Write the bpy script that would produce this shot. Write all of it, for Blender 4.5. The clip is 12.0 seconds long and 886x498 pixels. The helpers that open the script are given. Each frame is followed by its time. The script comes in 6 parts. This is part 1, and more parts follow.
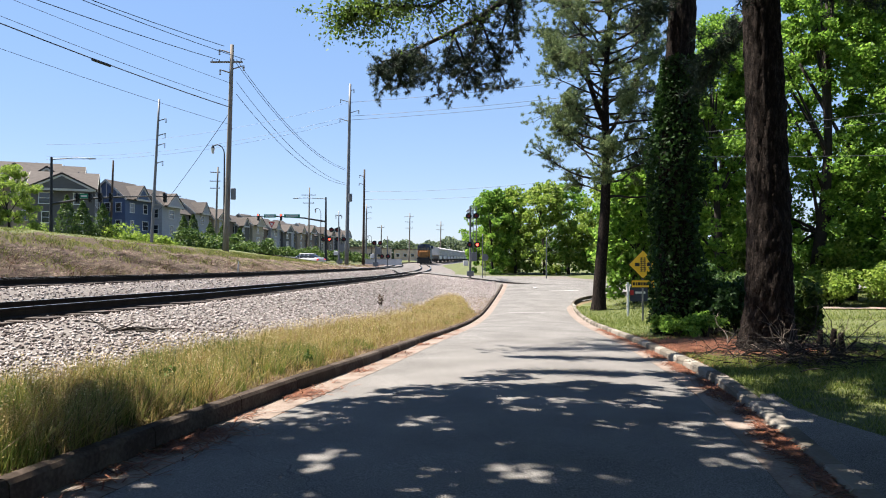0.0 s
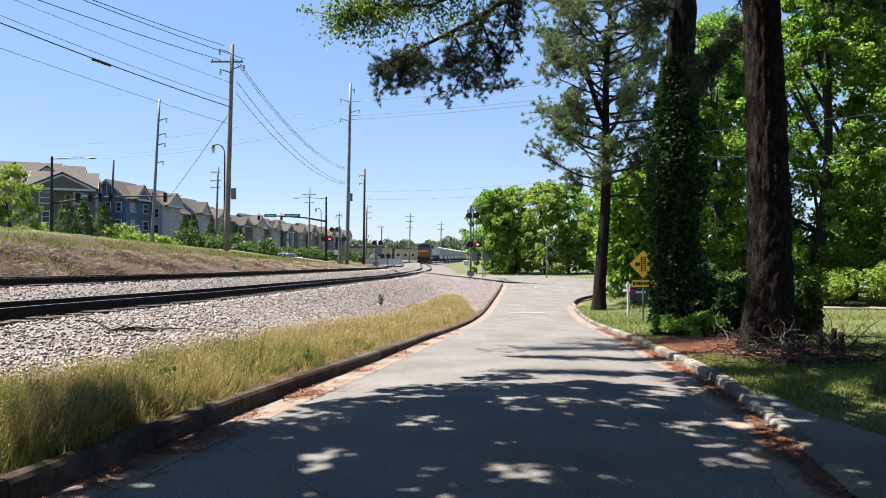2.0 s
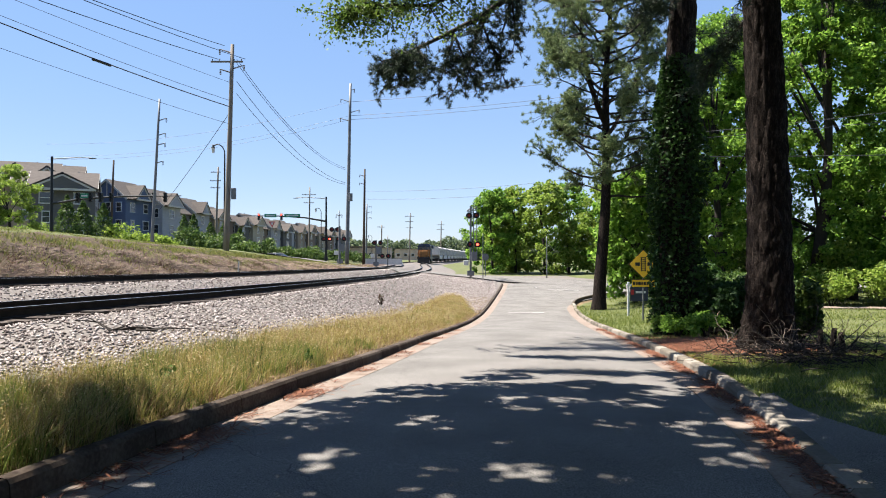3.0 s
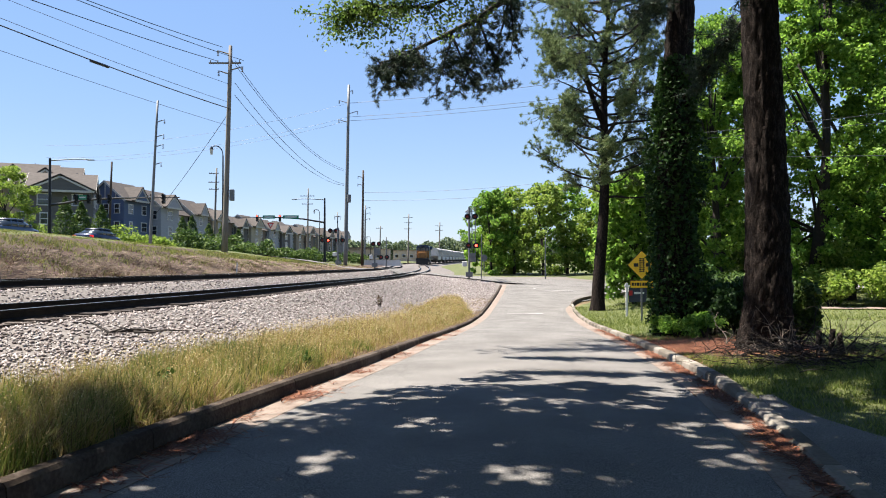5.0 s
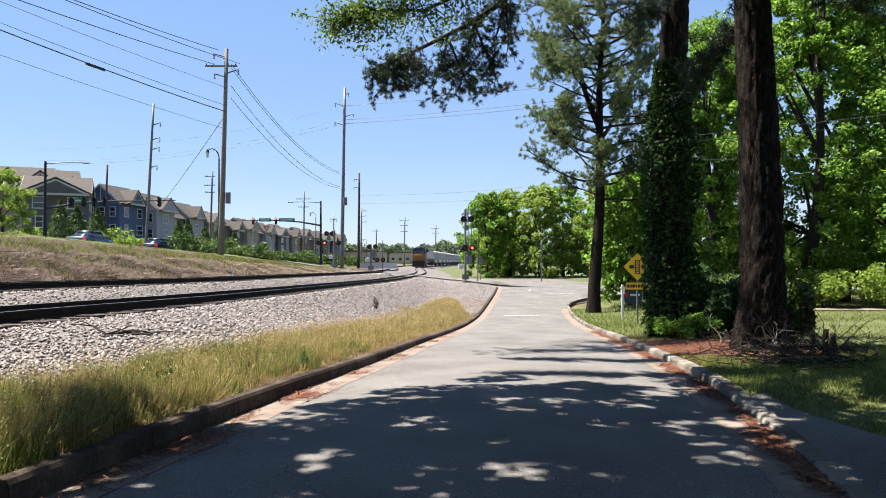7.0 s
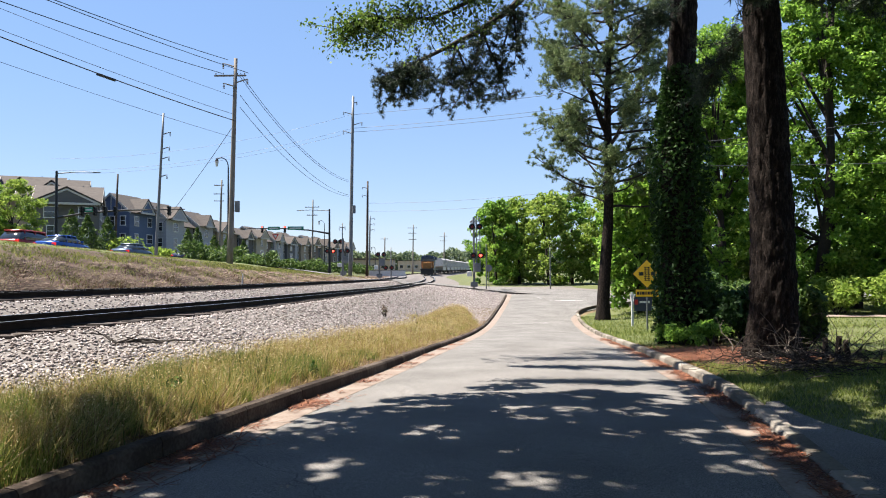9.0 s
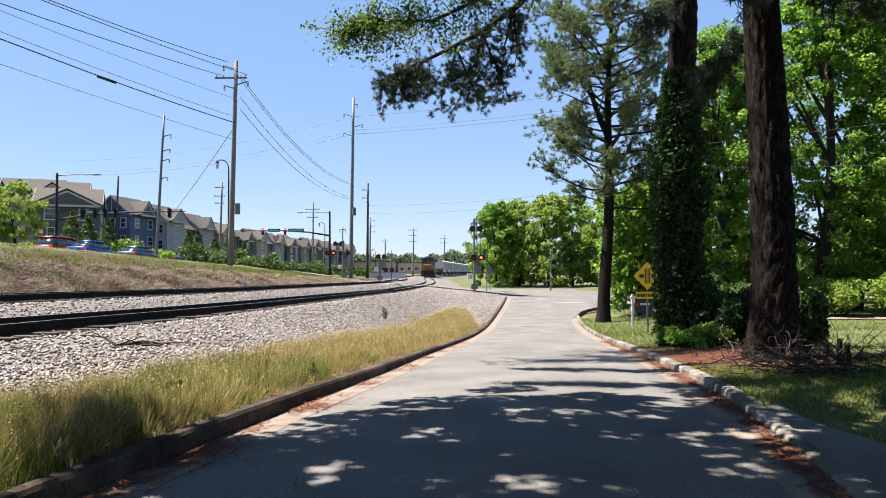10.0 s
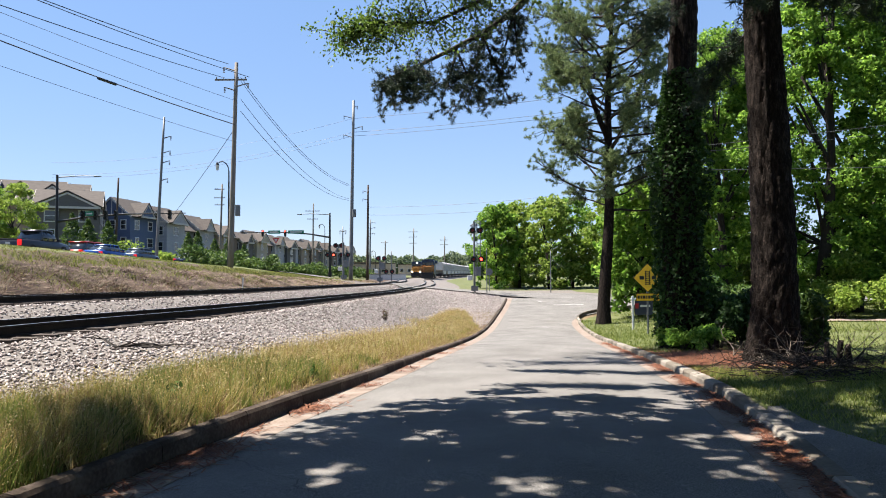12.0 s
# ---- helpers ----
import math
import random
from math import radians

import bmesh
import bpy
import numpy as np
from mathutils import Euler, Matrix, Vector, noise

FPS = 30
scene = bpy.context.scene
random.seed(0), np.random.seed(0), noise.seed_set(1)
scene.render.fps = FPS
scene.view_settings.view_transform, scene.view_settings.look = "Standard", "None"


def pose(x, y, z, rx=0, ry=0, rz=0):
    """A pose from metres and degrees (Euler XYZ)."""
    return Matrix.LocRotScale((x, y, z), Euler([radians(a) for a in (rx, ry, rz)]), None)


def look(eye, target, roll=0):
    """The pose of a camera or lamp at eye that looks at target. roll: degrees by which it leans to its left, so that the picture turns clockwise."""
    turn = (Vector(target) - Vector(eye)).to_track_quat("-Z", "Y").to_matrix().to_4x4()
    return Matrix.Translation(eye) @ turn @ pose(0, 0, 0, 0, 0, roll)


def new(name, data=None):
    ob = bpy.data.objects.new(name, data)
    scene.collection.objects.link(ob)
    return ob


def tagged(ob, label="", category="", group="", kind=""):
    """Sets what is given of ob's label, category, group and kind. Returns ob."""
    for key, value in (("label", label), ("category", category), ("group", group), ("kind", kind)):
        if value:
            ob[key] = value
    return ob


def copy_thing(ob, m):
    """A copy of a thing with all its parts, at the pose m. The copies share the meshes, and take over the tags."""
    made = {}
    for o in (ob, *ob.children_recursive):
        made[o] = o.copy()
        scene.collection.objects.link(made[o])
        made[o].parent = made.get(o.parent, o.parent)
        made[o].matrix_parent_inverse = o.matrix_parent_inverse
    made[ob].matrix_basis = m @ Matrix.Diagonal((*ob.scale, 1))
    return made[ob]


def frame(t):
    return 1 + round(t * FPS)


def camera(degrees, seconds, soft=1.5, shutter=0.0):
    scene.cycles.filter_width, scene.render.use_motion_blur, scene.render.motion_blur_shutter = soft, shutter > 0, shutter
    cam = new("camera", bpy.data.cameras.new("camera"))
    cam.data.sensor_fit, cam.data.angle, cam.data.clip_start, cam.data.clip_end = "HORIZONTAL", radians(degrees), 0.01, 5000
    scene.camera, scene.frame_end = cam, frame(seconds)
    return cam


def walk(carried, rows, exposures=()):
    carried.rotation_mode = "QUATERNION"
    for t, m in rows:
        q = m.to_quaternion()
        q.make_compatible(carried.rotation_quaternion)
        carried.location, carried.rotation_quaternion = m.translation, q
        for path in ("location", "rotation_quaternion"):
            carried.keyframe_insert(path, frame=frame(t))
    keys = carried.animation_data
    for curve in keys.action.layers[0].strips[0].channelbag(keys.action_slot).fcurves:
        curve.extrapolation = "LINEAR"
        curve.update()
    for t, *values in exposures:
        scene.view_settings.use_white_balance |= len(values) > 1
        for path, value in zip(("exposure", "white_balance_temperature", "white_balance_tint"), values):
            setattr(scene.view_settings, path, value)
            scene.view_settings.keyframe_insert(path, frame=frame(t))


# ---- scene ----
cam = camera(65.0, 12.0, 1.0)
PATH = [
    (0, (0.0, -0.001, 1.6), (0.0, 1.999, 1.628), 0.0),
    (0.5, (-0.001, -0.004, 1.599), (-0.001, 1.996, 1.627), 0.0),
    (1, (0.001, -0.002, 1.6), (0.0, 1.998, 1.628), -0.0),
    (1.5, (0.004, -0.002, 1.6), (0.003, 1.997, 1.628), -0.0),
    (2, (0.004, -0.003, 1.601), (0.003, 1.997, 1.628), -0.0),
    (2.5, (0.005, -0.003, 1.602), (0.004, 1.997, 1.629), 0.0),
    (3, (0.002, -0.002, 1.598), (0.001, 1.998, 1.625), 0.0),
    (5, (0.006, 0.009, 1.604), (0.009, 2.008, 1.634), -0.1),
    (5.5, (-0.005, -0.015, 1.6), (0.003, 1.985, 1.633), -0.1),
    (6, (-0.003, -0.016, 1.588), (0.012, 1.983, 1.624), -0.1),
    (6.5, (-0.01, -0.035, 1.584), (0.007, 1.965, 1.623), -0.1),
    (7, (0.001, -0.062, 1.58), (0.015, 1.938, 1.618), -0.2),
    (9, (-0.008, -0.044, 1.581), (-0.018, 1.955, 1.641), -0.4),
    (9.5, (-0.007, -0.04, 1.581), (-0.018, 1.959, 1.645), -0.4),
    (10, (-0.006, -0.035, 1.585), (-0.017, 1.964, 1.651), -0.4),
    (10.5, (-0.011, -0.03, 1.584), (-0.022, 1.969, 1.653), -0.4),
    (11, (-0.013, -0.031, 1.577), (-0.024, 1.968, 1.647), -0.3),
    (11.5, (-0.011, -0.03, 1.584), (-0.022, 1.969, 1.655), -0.4),
    (12, (-0.013, -0.028, 1.586), (-0.024, 1.971, 1.657), -0.4),
]
walk(cam, [(t, look(e, g, r)) for t, e, g, r in PATH])

# ---- light ----
SUN_AZ, SUN_EL = radians(-75), radians(63)
world = bpy.data.worlds.new("sky")
scene.world = world
world.use_nodes = True
wn = world.node_tree.nodes
sky = wn.new("ShaderNodeTexSky")
sky.sky_type, sky.sun_disc = "NISHITA", False
sky.sun_elevation, sky.sun_rotation = SUN_EL, SUN_AZ
sky.air_density, sky.dust_density, sky.ozone_density = 1.0, 0.0, 2.5
wn["Background"].inputs["Strength"].default_value = 0.067
soften = wn.new("ShaderNodeGamma")
soften.inputs["Gamma"].default_value = 0.38
world.node_tree.links.new(sky.outputs[0], soften.inputs["Color"])
tint = wn.new("ShaderNodeHueSaturation")
tint.inputs["Saturation"].default_value, tint.inputs["Value"].default_value = 1.62, 1.7
balance = wn.new("ShaderNodeMix")
balance.data_type, balance.blend_type = "RGBA", "MULTIPLY"
balance.inputs[0].default_value, balance.inputs[7].default_value = 1.0, (0.91, 1.01, 1.27, 1)
world.node_tree.links.new(soften.outputs[0], tint.inputs["Color"])
world.node_tree.links.new(tint.outputs[0], balance.inputs[6])
world.node_tree.links.new(balance.outputs[2], wn["Background"].inputs["Color"])
sun = new("sun", bpy.data.lights.new("sun", "SUN"))
sun.data.energy, sun.data.angle, sun.data.color = 5.0, radians(0.5), (1.0, 0.93, 0.83)
to_sun = Vector((math.sin(SUN_AZ) * math.cos(SUN_EL), math.cos(SUN_AZ) * math.cos(SUN_EL), math.sin(SUN_EL)))
sun.matrix_world = look(to_sun * 50, (0, 0, 0))
scene.view_settings.exposure = 1.85


# ---- materials ----
def shade(name, ramp, scale=8.0, rough=0.8, metal=0.0, bump=0.3, detail=6.0, fine=0.0, island=0.0, through_light=0.0, per_object=0.0, stretch=(1, 1, 1), spec=0.4, glow=0.0, tone=0.68):
    """A surface whose colour runs along ramp with two scales of noise."""
    m = bpy.data.materials.new(name)
    m.use_nodes = True
    n, l = m.node_tree.nodes, m.node_tree.links
    b = n["Principled BSDF"]
    b.inputs["Roughness"].default_value, b.inputs["Metallic"].default_value = rough, metal
    b.inputs["Specular IOR Level"].default_value = spec
    co = n.new("ShaderNodeTexCoord")
    mp = n.new("ShaderNodeMapping")
    mp.inputs["Scale"].default_value = stretch
    l.new(co.outputs["Object"], mp.inputs[0])
    t1, t2 = n.new("ShaderNodeTexNoise"), n.new("ShaderNodeTexNoise")
    t1.inputs["Scale"].default_value, t1.inputs["Detail"].default_value = scale, detail
    t2.inputs["Scale"].default_value, t2.inputs["Detail"].default_value = (fine or scale * 9), 3
    l.new(mp.outputs[0], t1.inputs["Vector"]), l.new(mp.outputs[0], t2.inputs["Vector"])
    mix = n.new("ShaderNodeMix")
    mix.data_type = "FLOAT"
    mix.inputs[0].default_value = 0.4
    l.new(t1.outputs[0], mix.inputs[2]), l.new(t2.outputs[0], mix.inputs[3])
    last = mix.outputs[0]
    for amount, node, socket in ((island, "ShaderNodeNewGeometry", "Random Per Island"), (per_object, "ShaderNodeObjectInfo", "Random")):
        if amount:
            g = n.new(node)
            m2 = n.new("ShaderNodeMix")
            m2.data_type = "FLOAT"
            m2.inputs[0].default_value = amount
            l.new(last, m2.inputs[2]), l.new(g.outputs[socket], m2.inputs[3])
            last = m2.outputs[0]
    cr = n.new("ShaderNodeValToRGB")
    e = cr.color_ramp.elements
    while len(e) < len(ramp):
        e.new(0.5)
    for i, c in enumerate(ramp):
        e[i].position = 0.3 + 0.4 * i / max(1, len(ramp) - 1) if not (island or per_object) else 0.2 + 0.6 * i / max(1, len(ramp) - 1)
        e[i].color = (*(v * tone * 0.81 for v in c), 1)
    l.new(last, cr.inputs[0])
    l.new(cr.outputs[0], b.inputs["Base Color"])
    if bump:
        bp = n.new("ShaderNodeBump")
        bp.inputs["Strength"].default_value, bp.inputs["Distance"].default_value = bump, 0.02
        l.new(mix.outputs[0], bp.inputs["Height"])
        l.new(bp.outputs[0], b.inputs["Normal"])
    if through_light:
        tr = n.new("ShaderNodeBsdfTranslucent")
        ms = n.new("ShaderNodeMixShader")
        ms.inputs[0].default_value = through_light
        l.new(cr.outputs[0], tr.inputs[0])
        l.new(b.outputs[0], ms.inputs[1]), l.new(tr.outputs[0], ms.inputs[2])
        l.new(ms.outputs[0], n["Material Output"].inputs[0])
    if glow:
        b.inputs["Emission Color"].default_value = (*ramp[0], 1)
        b.inputs["Emission Strength"].default_value = glow
    return m


ASPHALT = shade("asphalt", [(0.135, 0.127, 0.12), (0.2, 0.19, 0.182), (0.265, 0.252, 0.24)], 0.7, 0.85, bump=0.5, fine=60, tone=0.84, spec=0.08)
def crack(m, scale, width, dark, warp=0.5):
    """Dark hairline cracks over a surface, and a speckled grain."""
    n, l = m.node_tree.nodes, m.node_tree.links
    b = n["Principled BSDF"]
    old = b.inputs["Base Color"].links[0].from_socket
    co, nz, add, vo, sp = (n.new("ShaderNode" + k) for k in ("TexCoord", "TexNoise", "VectorMath", "TexVoronoi", "TexNoise"))
    nz.inputs["Scale"].default_value, nz.inputs["Detail"].default_value = 1.7, 5
    add.operation = "MULTIPLY_ADD"
    add.inputs[1].default_value = (warp, warp, 0)
    l.new(co.outputs["Object"], nz.inputs["Vector"])
    l.new(nz.outputs["Color"], add.inputs[0]), l.new(co.outputs["Object"], add.inputs[2])
    vo.feature = "DISTANCE_TO_EDGE"
    vo.inputs["Scale"].default_value = scale
    l.new(add.outputs[0], vo.inputs["Vector"])
    sp.inputs["Scale"].default_value, sp.inputs["Detail"].default_value = 95, 2
    l.new(co.outputs["Object"], sp.inputs["Vector"])
    for src, lo, hi, c0, c1 in ((vo.outputs["Distance"], 0.0, width, dark, 1.0), (sp.outputs[0], 0.32, 0.68, 0.45, 1.45)):
        r = n.new("ShaderNodeMapRange")
        r.inputs[1].default_value, r.inputs[2].default_value, r.inputs[3].default_value, r.inputs[4].default_value = lo, hi, c0, c1
        l.new(src, r.inputs[0])
        x = n.new("ShaderNodeMix")
        x.data_type, x.blend_type = "RGBA", "MULTIPLY"
        x.inputs[0].default_value = 1.0
        l.new(old, x.inputs[6]), l.new(r.outputs[0], x.inputs[7])
        old = x.outputs[2]
    l.new(old, b.inputs["Base Color"])


crack(ASPHALT, 0.22, 0.0022, 0.6)
CONCRETE = shade("concrete", [(0.17, 0.12, 0.095), (0.28, 0.225, 0.19), (0.37, 0.31, 0.27)], 2.5, 0.9, bump=0.3, fine=40, tone=0.8, spec=0.1)
KERB = shade("kerb_concrete", [(0.09, 0.075, 0.06), (0.26, 0.23, 0.19), (0.42, 0.38, 0.33)], 3, 0.9, bump=0.5, fine=30, per_object=0.45, tone=0.7, spec=0.1)
# Stained concrete; the shade on its road face also darkens this colour.
KERB_DARK = shade("shaded_stained_kerb_concrete", [(0.028, 0.021, 0.016), (0.08, 0.06, 0.048), (0.24, 0.195, 0.16)], 3, 0.9, spec=0.1, bump=0.5, fine=30, per_object=0.2)
BALLAST = shade("ballast_bed", [(0.09, 0.075, 0.066), (0.2, 0.175, 0.16), (0.3, 0.27, 0.25)], 9, 0.9, bump=1.0, fine=22, tone=0.7)
STONE = shade("ballast_stone", [(0.13, 0.1, 0.092), (0.33, 0.285, 0.27), (0.52, 0.465, 0.44)], 6, 0.9, bump=0.2, island=0.7, tone=0.86)
SOIL = shade("grass_soil", [(0.09, 0.055, 0.03), (0.19, 0.13, 0.065), (0.28, 0.22, 0.1)], 1.5, 0.95, bump=0.6, fine=25)
BANK = shade("bank_soil", [(0.04, 0.018, 0.011), (0.1, 0.05, 0.032), (0.08, 0.055, 0.028), (0.17, 0.1, 0.065)], 1.4, 0.95, bump=1.0, fine=12)
LAWN = shade("lawn_soil", [(0.065, 0.08, 0.022), (0.125, 0.145, 0.04), (0.2, 0.2, 0.07)], 0.8, 0.95, bump=0.5, fine=20)
LITTER = shade("pine_straw", [(0.08, 0.024, 0.011), (0.19, 0.06, 0.026), (0.33, 0.135, 0.065)], 5, 0.9, bump=0.6, fine=50, island=0.6, tone=0.72)
RUST = shade("rail_steel", [(0.016, 0.013, 0.012), (0.03, 0.024, 0.02), (0.05, 0.04, 0.03)], 4, 0.85, 0.0, spec=0.15, bump=0.15)
RAILTOP = shade("polished_rail_head", [(0.5, 0.5, 0.5), (0.65, 0.65, 0.65)], 3, 0.3, 1.0, bump=0.05)
TIE = shade("sleeper_wood", [(0.03, 0.022, 0.018), (0.07, 0.05, 0.04), (0.12, 0.09, 0.07)], 4, 0.9, bump=0.5, per_object=0.4)
POLEWOOD = shade("weathered_pole_wood", [(0.2, 0.16, 0.13), (0.3, 0.26, 0.22), (0.38, 0.34, 0.3)], 2, 0.9, bump=0.5, stretch=(8, 8, 1))
DARKWOOD = shade("brown_pole_wood", [(0.07, 0.045, 0.03), (0.12, 0.08, 0.055)], 2, 0.9, bump=0.5, stretch=(8, 8, 1))
GALV = shade("galvanised_steel", [(0.2, 0.205, 0.215), (0.3, 0.305, 0.315)], 2, 0.6, 0.3, bump=0.1)
BLACKM = shade("black_metal", [(0.012, 0.013, 0.016), (0.025, 0.026, 0.03)], 3, 0.45, 0.3, bump=0.05)
WIRE = shade("wire", [(0.03, 0.035, 0.045), (0.05, 0.055, 0.065)], 3, 0.6, bump=0.0)
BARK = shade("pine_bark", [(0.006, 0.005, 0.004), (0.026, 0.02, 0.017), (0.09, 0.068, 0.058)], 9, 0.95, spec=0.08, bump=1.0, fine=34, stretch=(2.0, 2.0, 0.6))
BRANCH = shade("branch_bark", [(0.02, 0.015, 0.012), (0.055, 0.042, 0.033)], 6, 0.95, bump=0.5)
GREYTWIG = shade("dead_twig", [(0.13, 0.1, 0.08), (0.33, 0.27, 0.22)], 6, 0.95, bump=0.3, island=0.5)
for node in BARK.node_tree.nodes:
    if node.type == "BUMP":
        node.inputs["Distance"].default_value = 0.07
LEAF = shade("broad_leaf", [(0.08, 0.17, 0.02), (0.18, 0.33, 0.045), (0.31, 0.48, 0.08)], 0.5, 0.55, spec=0.25, bump=0, island=0.6, through_light=0.62, tone=1.0)
LEAFY = shade("young_leaf", [(0.12, 0.2, 0.025), (0.23, 0.34, 0.05), (0.36, 0.44, 0.1)], 0.5, 0.55, spec=0.25, bump=0, island=0.6, through_light=0.58, tone=1.0)
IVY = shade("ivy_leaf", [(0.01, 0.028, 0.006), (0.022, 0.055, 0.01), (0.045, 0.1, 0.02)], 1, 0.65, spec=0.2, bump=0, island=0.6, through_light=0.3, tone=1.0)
# Two needle colours: backlit shade darkens the first, sunlight lifts the second.
NEEDLE_SHADE = shade("shaded_pine_needle", [(0.02, 0.04, 0.026), (0.04, 0.068, 0.042), (0.085, 0.12, 0.065)], 0.5, 0.6, spec=0.2, bump=0, island=0.6, through_light=0.12, tone=0.85)
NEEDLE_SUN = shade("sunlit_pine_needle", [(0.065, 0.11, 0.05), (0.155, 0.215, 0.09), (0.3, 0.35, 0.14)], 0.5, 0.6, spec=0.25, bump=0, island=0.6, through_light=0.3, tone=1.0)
# Dark, nearly opaque leaves for the unseen crown, chosen to deepen its shade.
SHADE_CROWN = shade("shade_crown_leaf", [(0.012, 0.03, 0.008), (0.03, 0.06, 0.012), (0.05, 0.09, 0.02)], 1, 0.7, spec=0.2, bump=0, island=0.6, through_light=0.1)
HEDGE = shade("hedge_leaf", [(0.03, 0.06, 0.015), (0.07, 0.13, 0.025), (0.14, 0.2, 0.04)], 0.5, 0.6, spec=0.25, bump=0, island=0.6, through_light=0.3, tone=1.0)
GRASSY = shade("dry_grass_blade", [(0.3, 0.25, 0.05), (0.52, 0.41, 0.14), (0.66, 0.52, 0.27), (0.36, 0.36, 0.06), (0.46, 0.28, 0.15), (0.15, 0.08, 0.045)], 0.6, 0.7, bump=0, island=0.75, through_light=0.4, tone=0.9)
SEED = shade("grass_seed_head", [(0.4, 0.26, 0.1), (0.62, 0.5, 0.22), (0.75, 0.64, 0.36)], 0.6, 0.8, bump=0, island=0.8, through_light=0.3, tone=0.9)
THATCH = shade("dead_grass_thatch", [(0.07, 0.035, 0.018), (0.19, 0.11, 0.055), (0.36, 0.25, 0.14)], 0.6, 0.9, bump=0, island=0.8, tone=0.8)
GRASSG = shade("green_grass_blade", [(0.08, 0.12, 0.018), (0.16, 0.21, 0.035), (0.28, 0.31, 0.08)], 0.6, 0.7, bump=0, island=0.8, through_light=0.4, tone=1.0)
GRASSB = shade("bank_grass_blade", [(0.07, 0.035, 0.02), (0.17, 0.1, 0.06), (0.3, 0.22, 0.14), (0.15, 0.07, 0.042), (0.15, 0.16, 0.045)], 0.7, 0.8, bump=0, island=0.8, through_light=0.3)

# Leaf colour paled towards blue to carry the haze of distance.
HAZE_LEAF = shade("hazy_far_leaf", [(0.07, 0.1, 0.065), (0.12, 0.165, 0.09), (0.2, 0.24, 0.12)], 0.05, 0.7, spec=0.2, bump=0, island=0.6, through_light=0.4, tone=1.0)
TALLG = shade("tall_green_blade", [(0.035, 0.06, 0.012), (0.1, 0.14, 0.025), (0.22, 0.26, 0.06), (0.33, 0.3, 0.1)], 0.6, 0.7, bump=0, island=0.85, through_light=0.4, tone=1.0)
BOUGHLEAF = shade("bough_leaf", [(0.05, 0.1, 0.015), (0.11, 0.19, 0.03), (0.22, 0.32, 0.06)], 0.5, 0.55, spec=0.25, bump=0, island=0.7, through_light=0.4, tone=1.0)
GRASSBT = shade("olive_grass_blade", [(0.09, 0.12, 0.02), (0.22, 0.25, 0.05), (0.38, 0.38, 0.11)], 0.6, 0.8, bump=0, island=0.7, through_light=0.3, tone=0.9)
STEMS = shade("dead_bank_stem", [(0.03, 0.015, 0.01), (0.1, 0.05, 0.032), (0.18, 0.11, 0.075), (0.4, 0.31, 0.22)], 0.6, 0.9, bump=0, island=0.85, tone=0.75)


def plain(name, c, rough=0.5, metal=0.0, var=0.15, **k):
    lo, hi = tuple(v * (1 - var) for v in c), tuple(min(1, v * (1 + var)) for v in c)
    return shade(name, [lo, c, hi], k.pop("scale", 3), rough, metal, bump=k.pop("bump", 0.08), tone=k.pop("tone", 0.8), **k)


GLASS = plain("dark_glass", (0.02, 0.025, 0.03), 0.08, 0.0, spec=0.8)
WHITE = plain("white_paint", (0.75, 0.74, 0.72), 0.6)
ROAD_PAINT = plain("road_paint", (0.7, 0.7, 0.68), 0.8, var=0.25, scale=20)
YELLOW = plain("sign_yellow", (0.9, 0.5, 0.015), 0.45, tone=1.0)
BLACK = plain("black_paint", (0.012, 0.012, 0.012), 0.5)
RED = plain("red_paint", (0.5, 0.02, 0.02), 0.4)
GREEN_SIGN = plain("sign_green", (0.0, 0.22, 0.13), 0.5)
REDLAMP = shade("lit_red_lens", [(1.0, 0.05, 0.03), (1.0, 0.05, 0.03)], 3, 0.3, bump=0, glow=2.5)
GREENLAMP = shade("lit_green_lens", [(0.05, 0.9, 0.5), (0.05, 0.9, 0.5)], 3, 0.3, bump=0, glow=1.5)
HEADLAMP = shade("lit_headlamp", [(1.0, 0.85, 0.55), (1.0, 0.85, 0.55)], 3, 0.3, bump=0, glow=14)


# ---- mesh helpers ----
def solid(name, verts, faces, mats, parent=None, smooth=False, slots=None):
    me = bpy.data.meshes.new(name)
    me.from_pydata([tuple(v) for v in verts], [], faces)
    for m in (mats if isinstance(mats, (list, tuple)) else [mats]):
        me.materials.append(m)
    if slots is not None:
        me.polygons.foreach_set("material_index", slots)
    if smooth:
        me.polygons.foreach_set("use_smooth", [True] * len(me.polygons))
    me.update()
    ob = new(name, me)
    if parent is not None:
        ob.parent = parent
    return ob


def part(name, bm, material, parent=None, label="", smooth=False):
    me = bpy.data.meshes.new(name)
    bm.normal_update()
    bm.to_mesh(me)
    bm.free()
    me.materials.append(material)
    if smooth:
        me.polygons.foreach_set("use_smooth", [True] * len(me.polygons))
    ob = new(name, me)
    if parent is not None:
        ob.parent = parent
    if label:
        tagged(ob, label)
    return ob


def thing(name, m, label, category, group="", kind=""):
    ob = new(name)
    ob.empty_display_size = 0.3
    ob.matrix_world = m
    return tagged(ob, label, category, group, kind)


def box(bm, c, s, rot=None, bevel=0.0):
    """A box of size s at c, turned by rot."""
    m = Matrix.Translation(c) @ (rot or Matrix()) @ Matrix.Diagonal((*s, 1))
    r = bmesh.ops.create_cube(bm, size=1, matrix=m)
    if bevel:
        edges = list({e for v in r["verts"] for e in v.link_edges})
        bmesh.ops.bevel(bm, geom=edges, offset=bevel, segments=2, affect="EDGES", profile=0.6)
    return bm


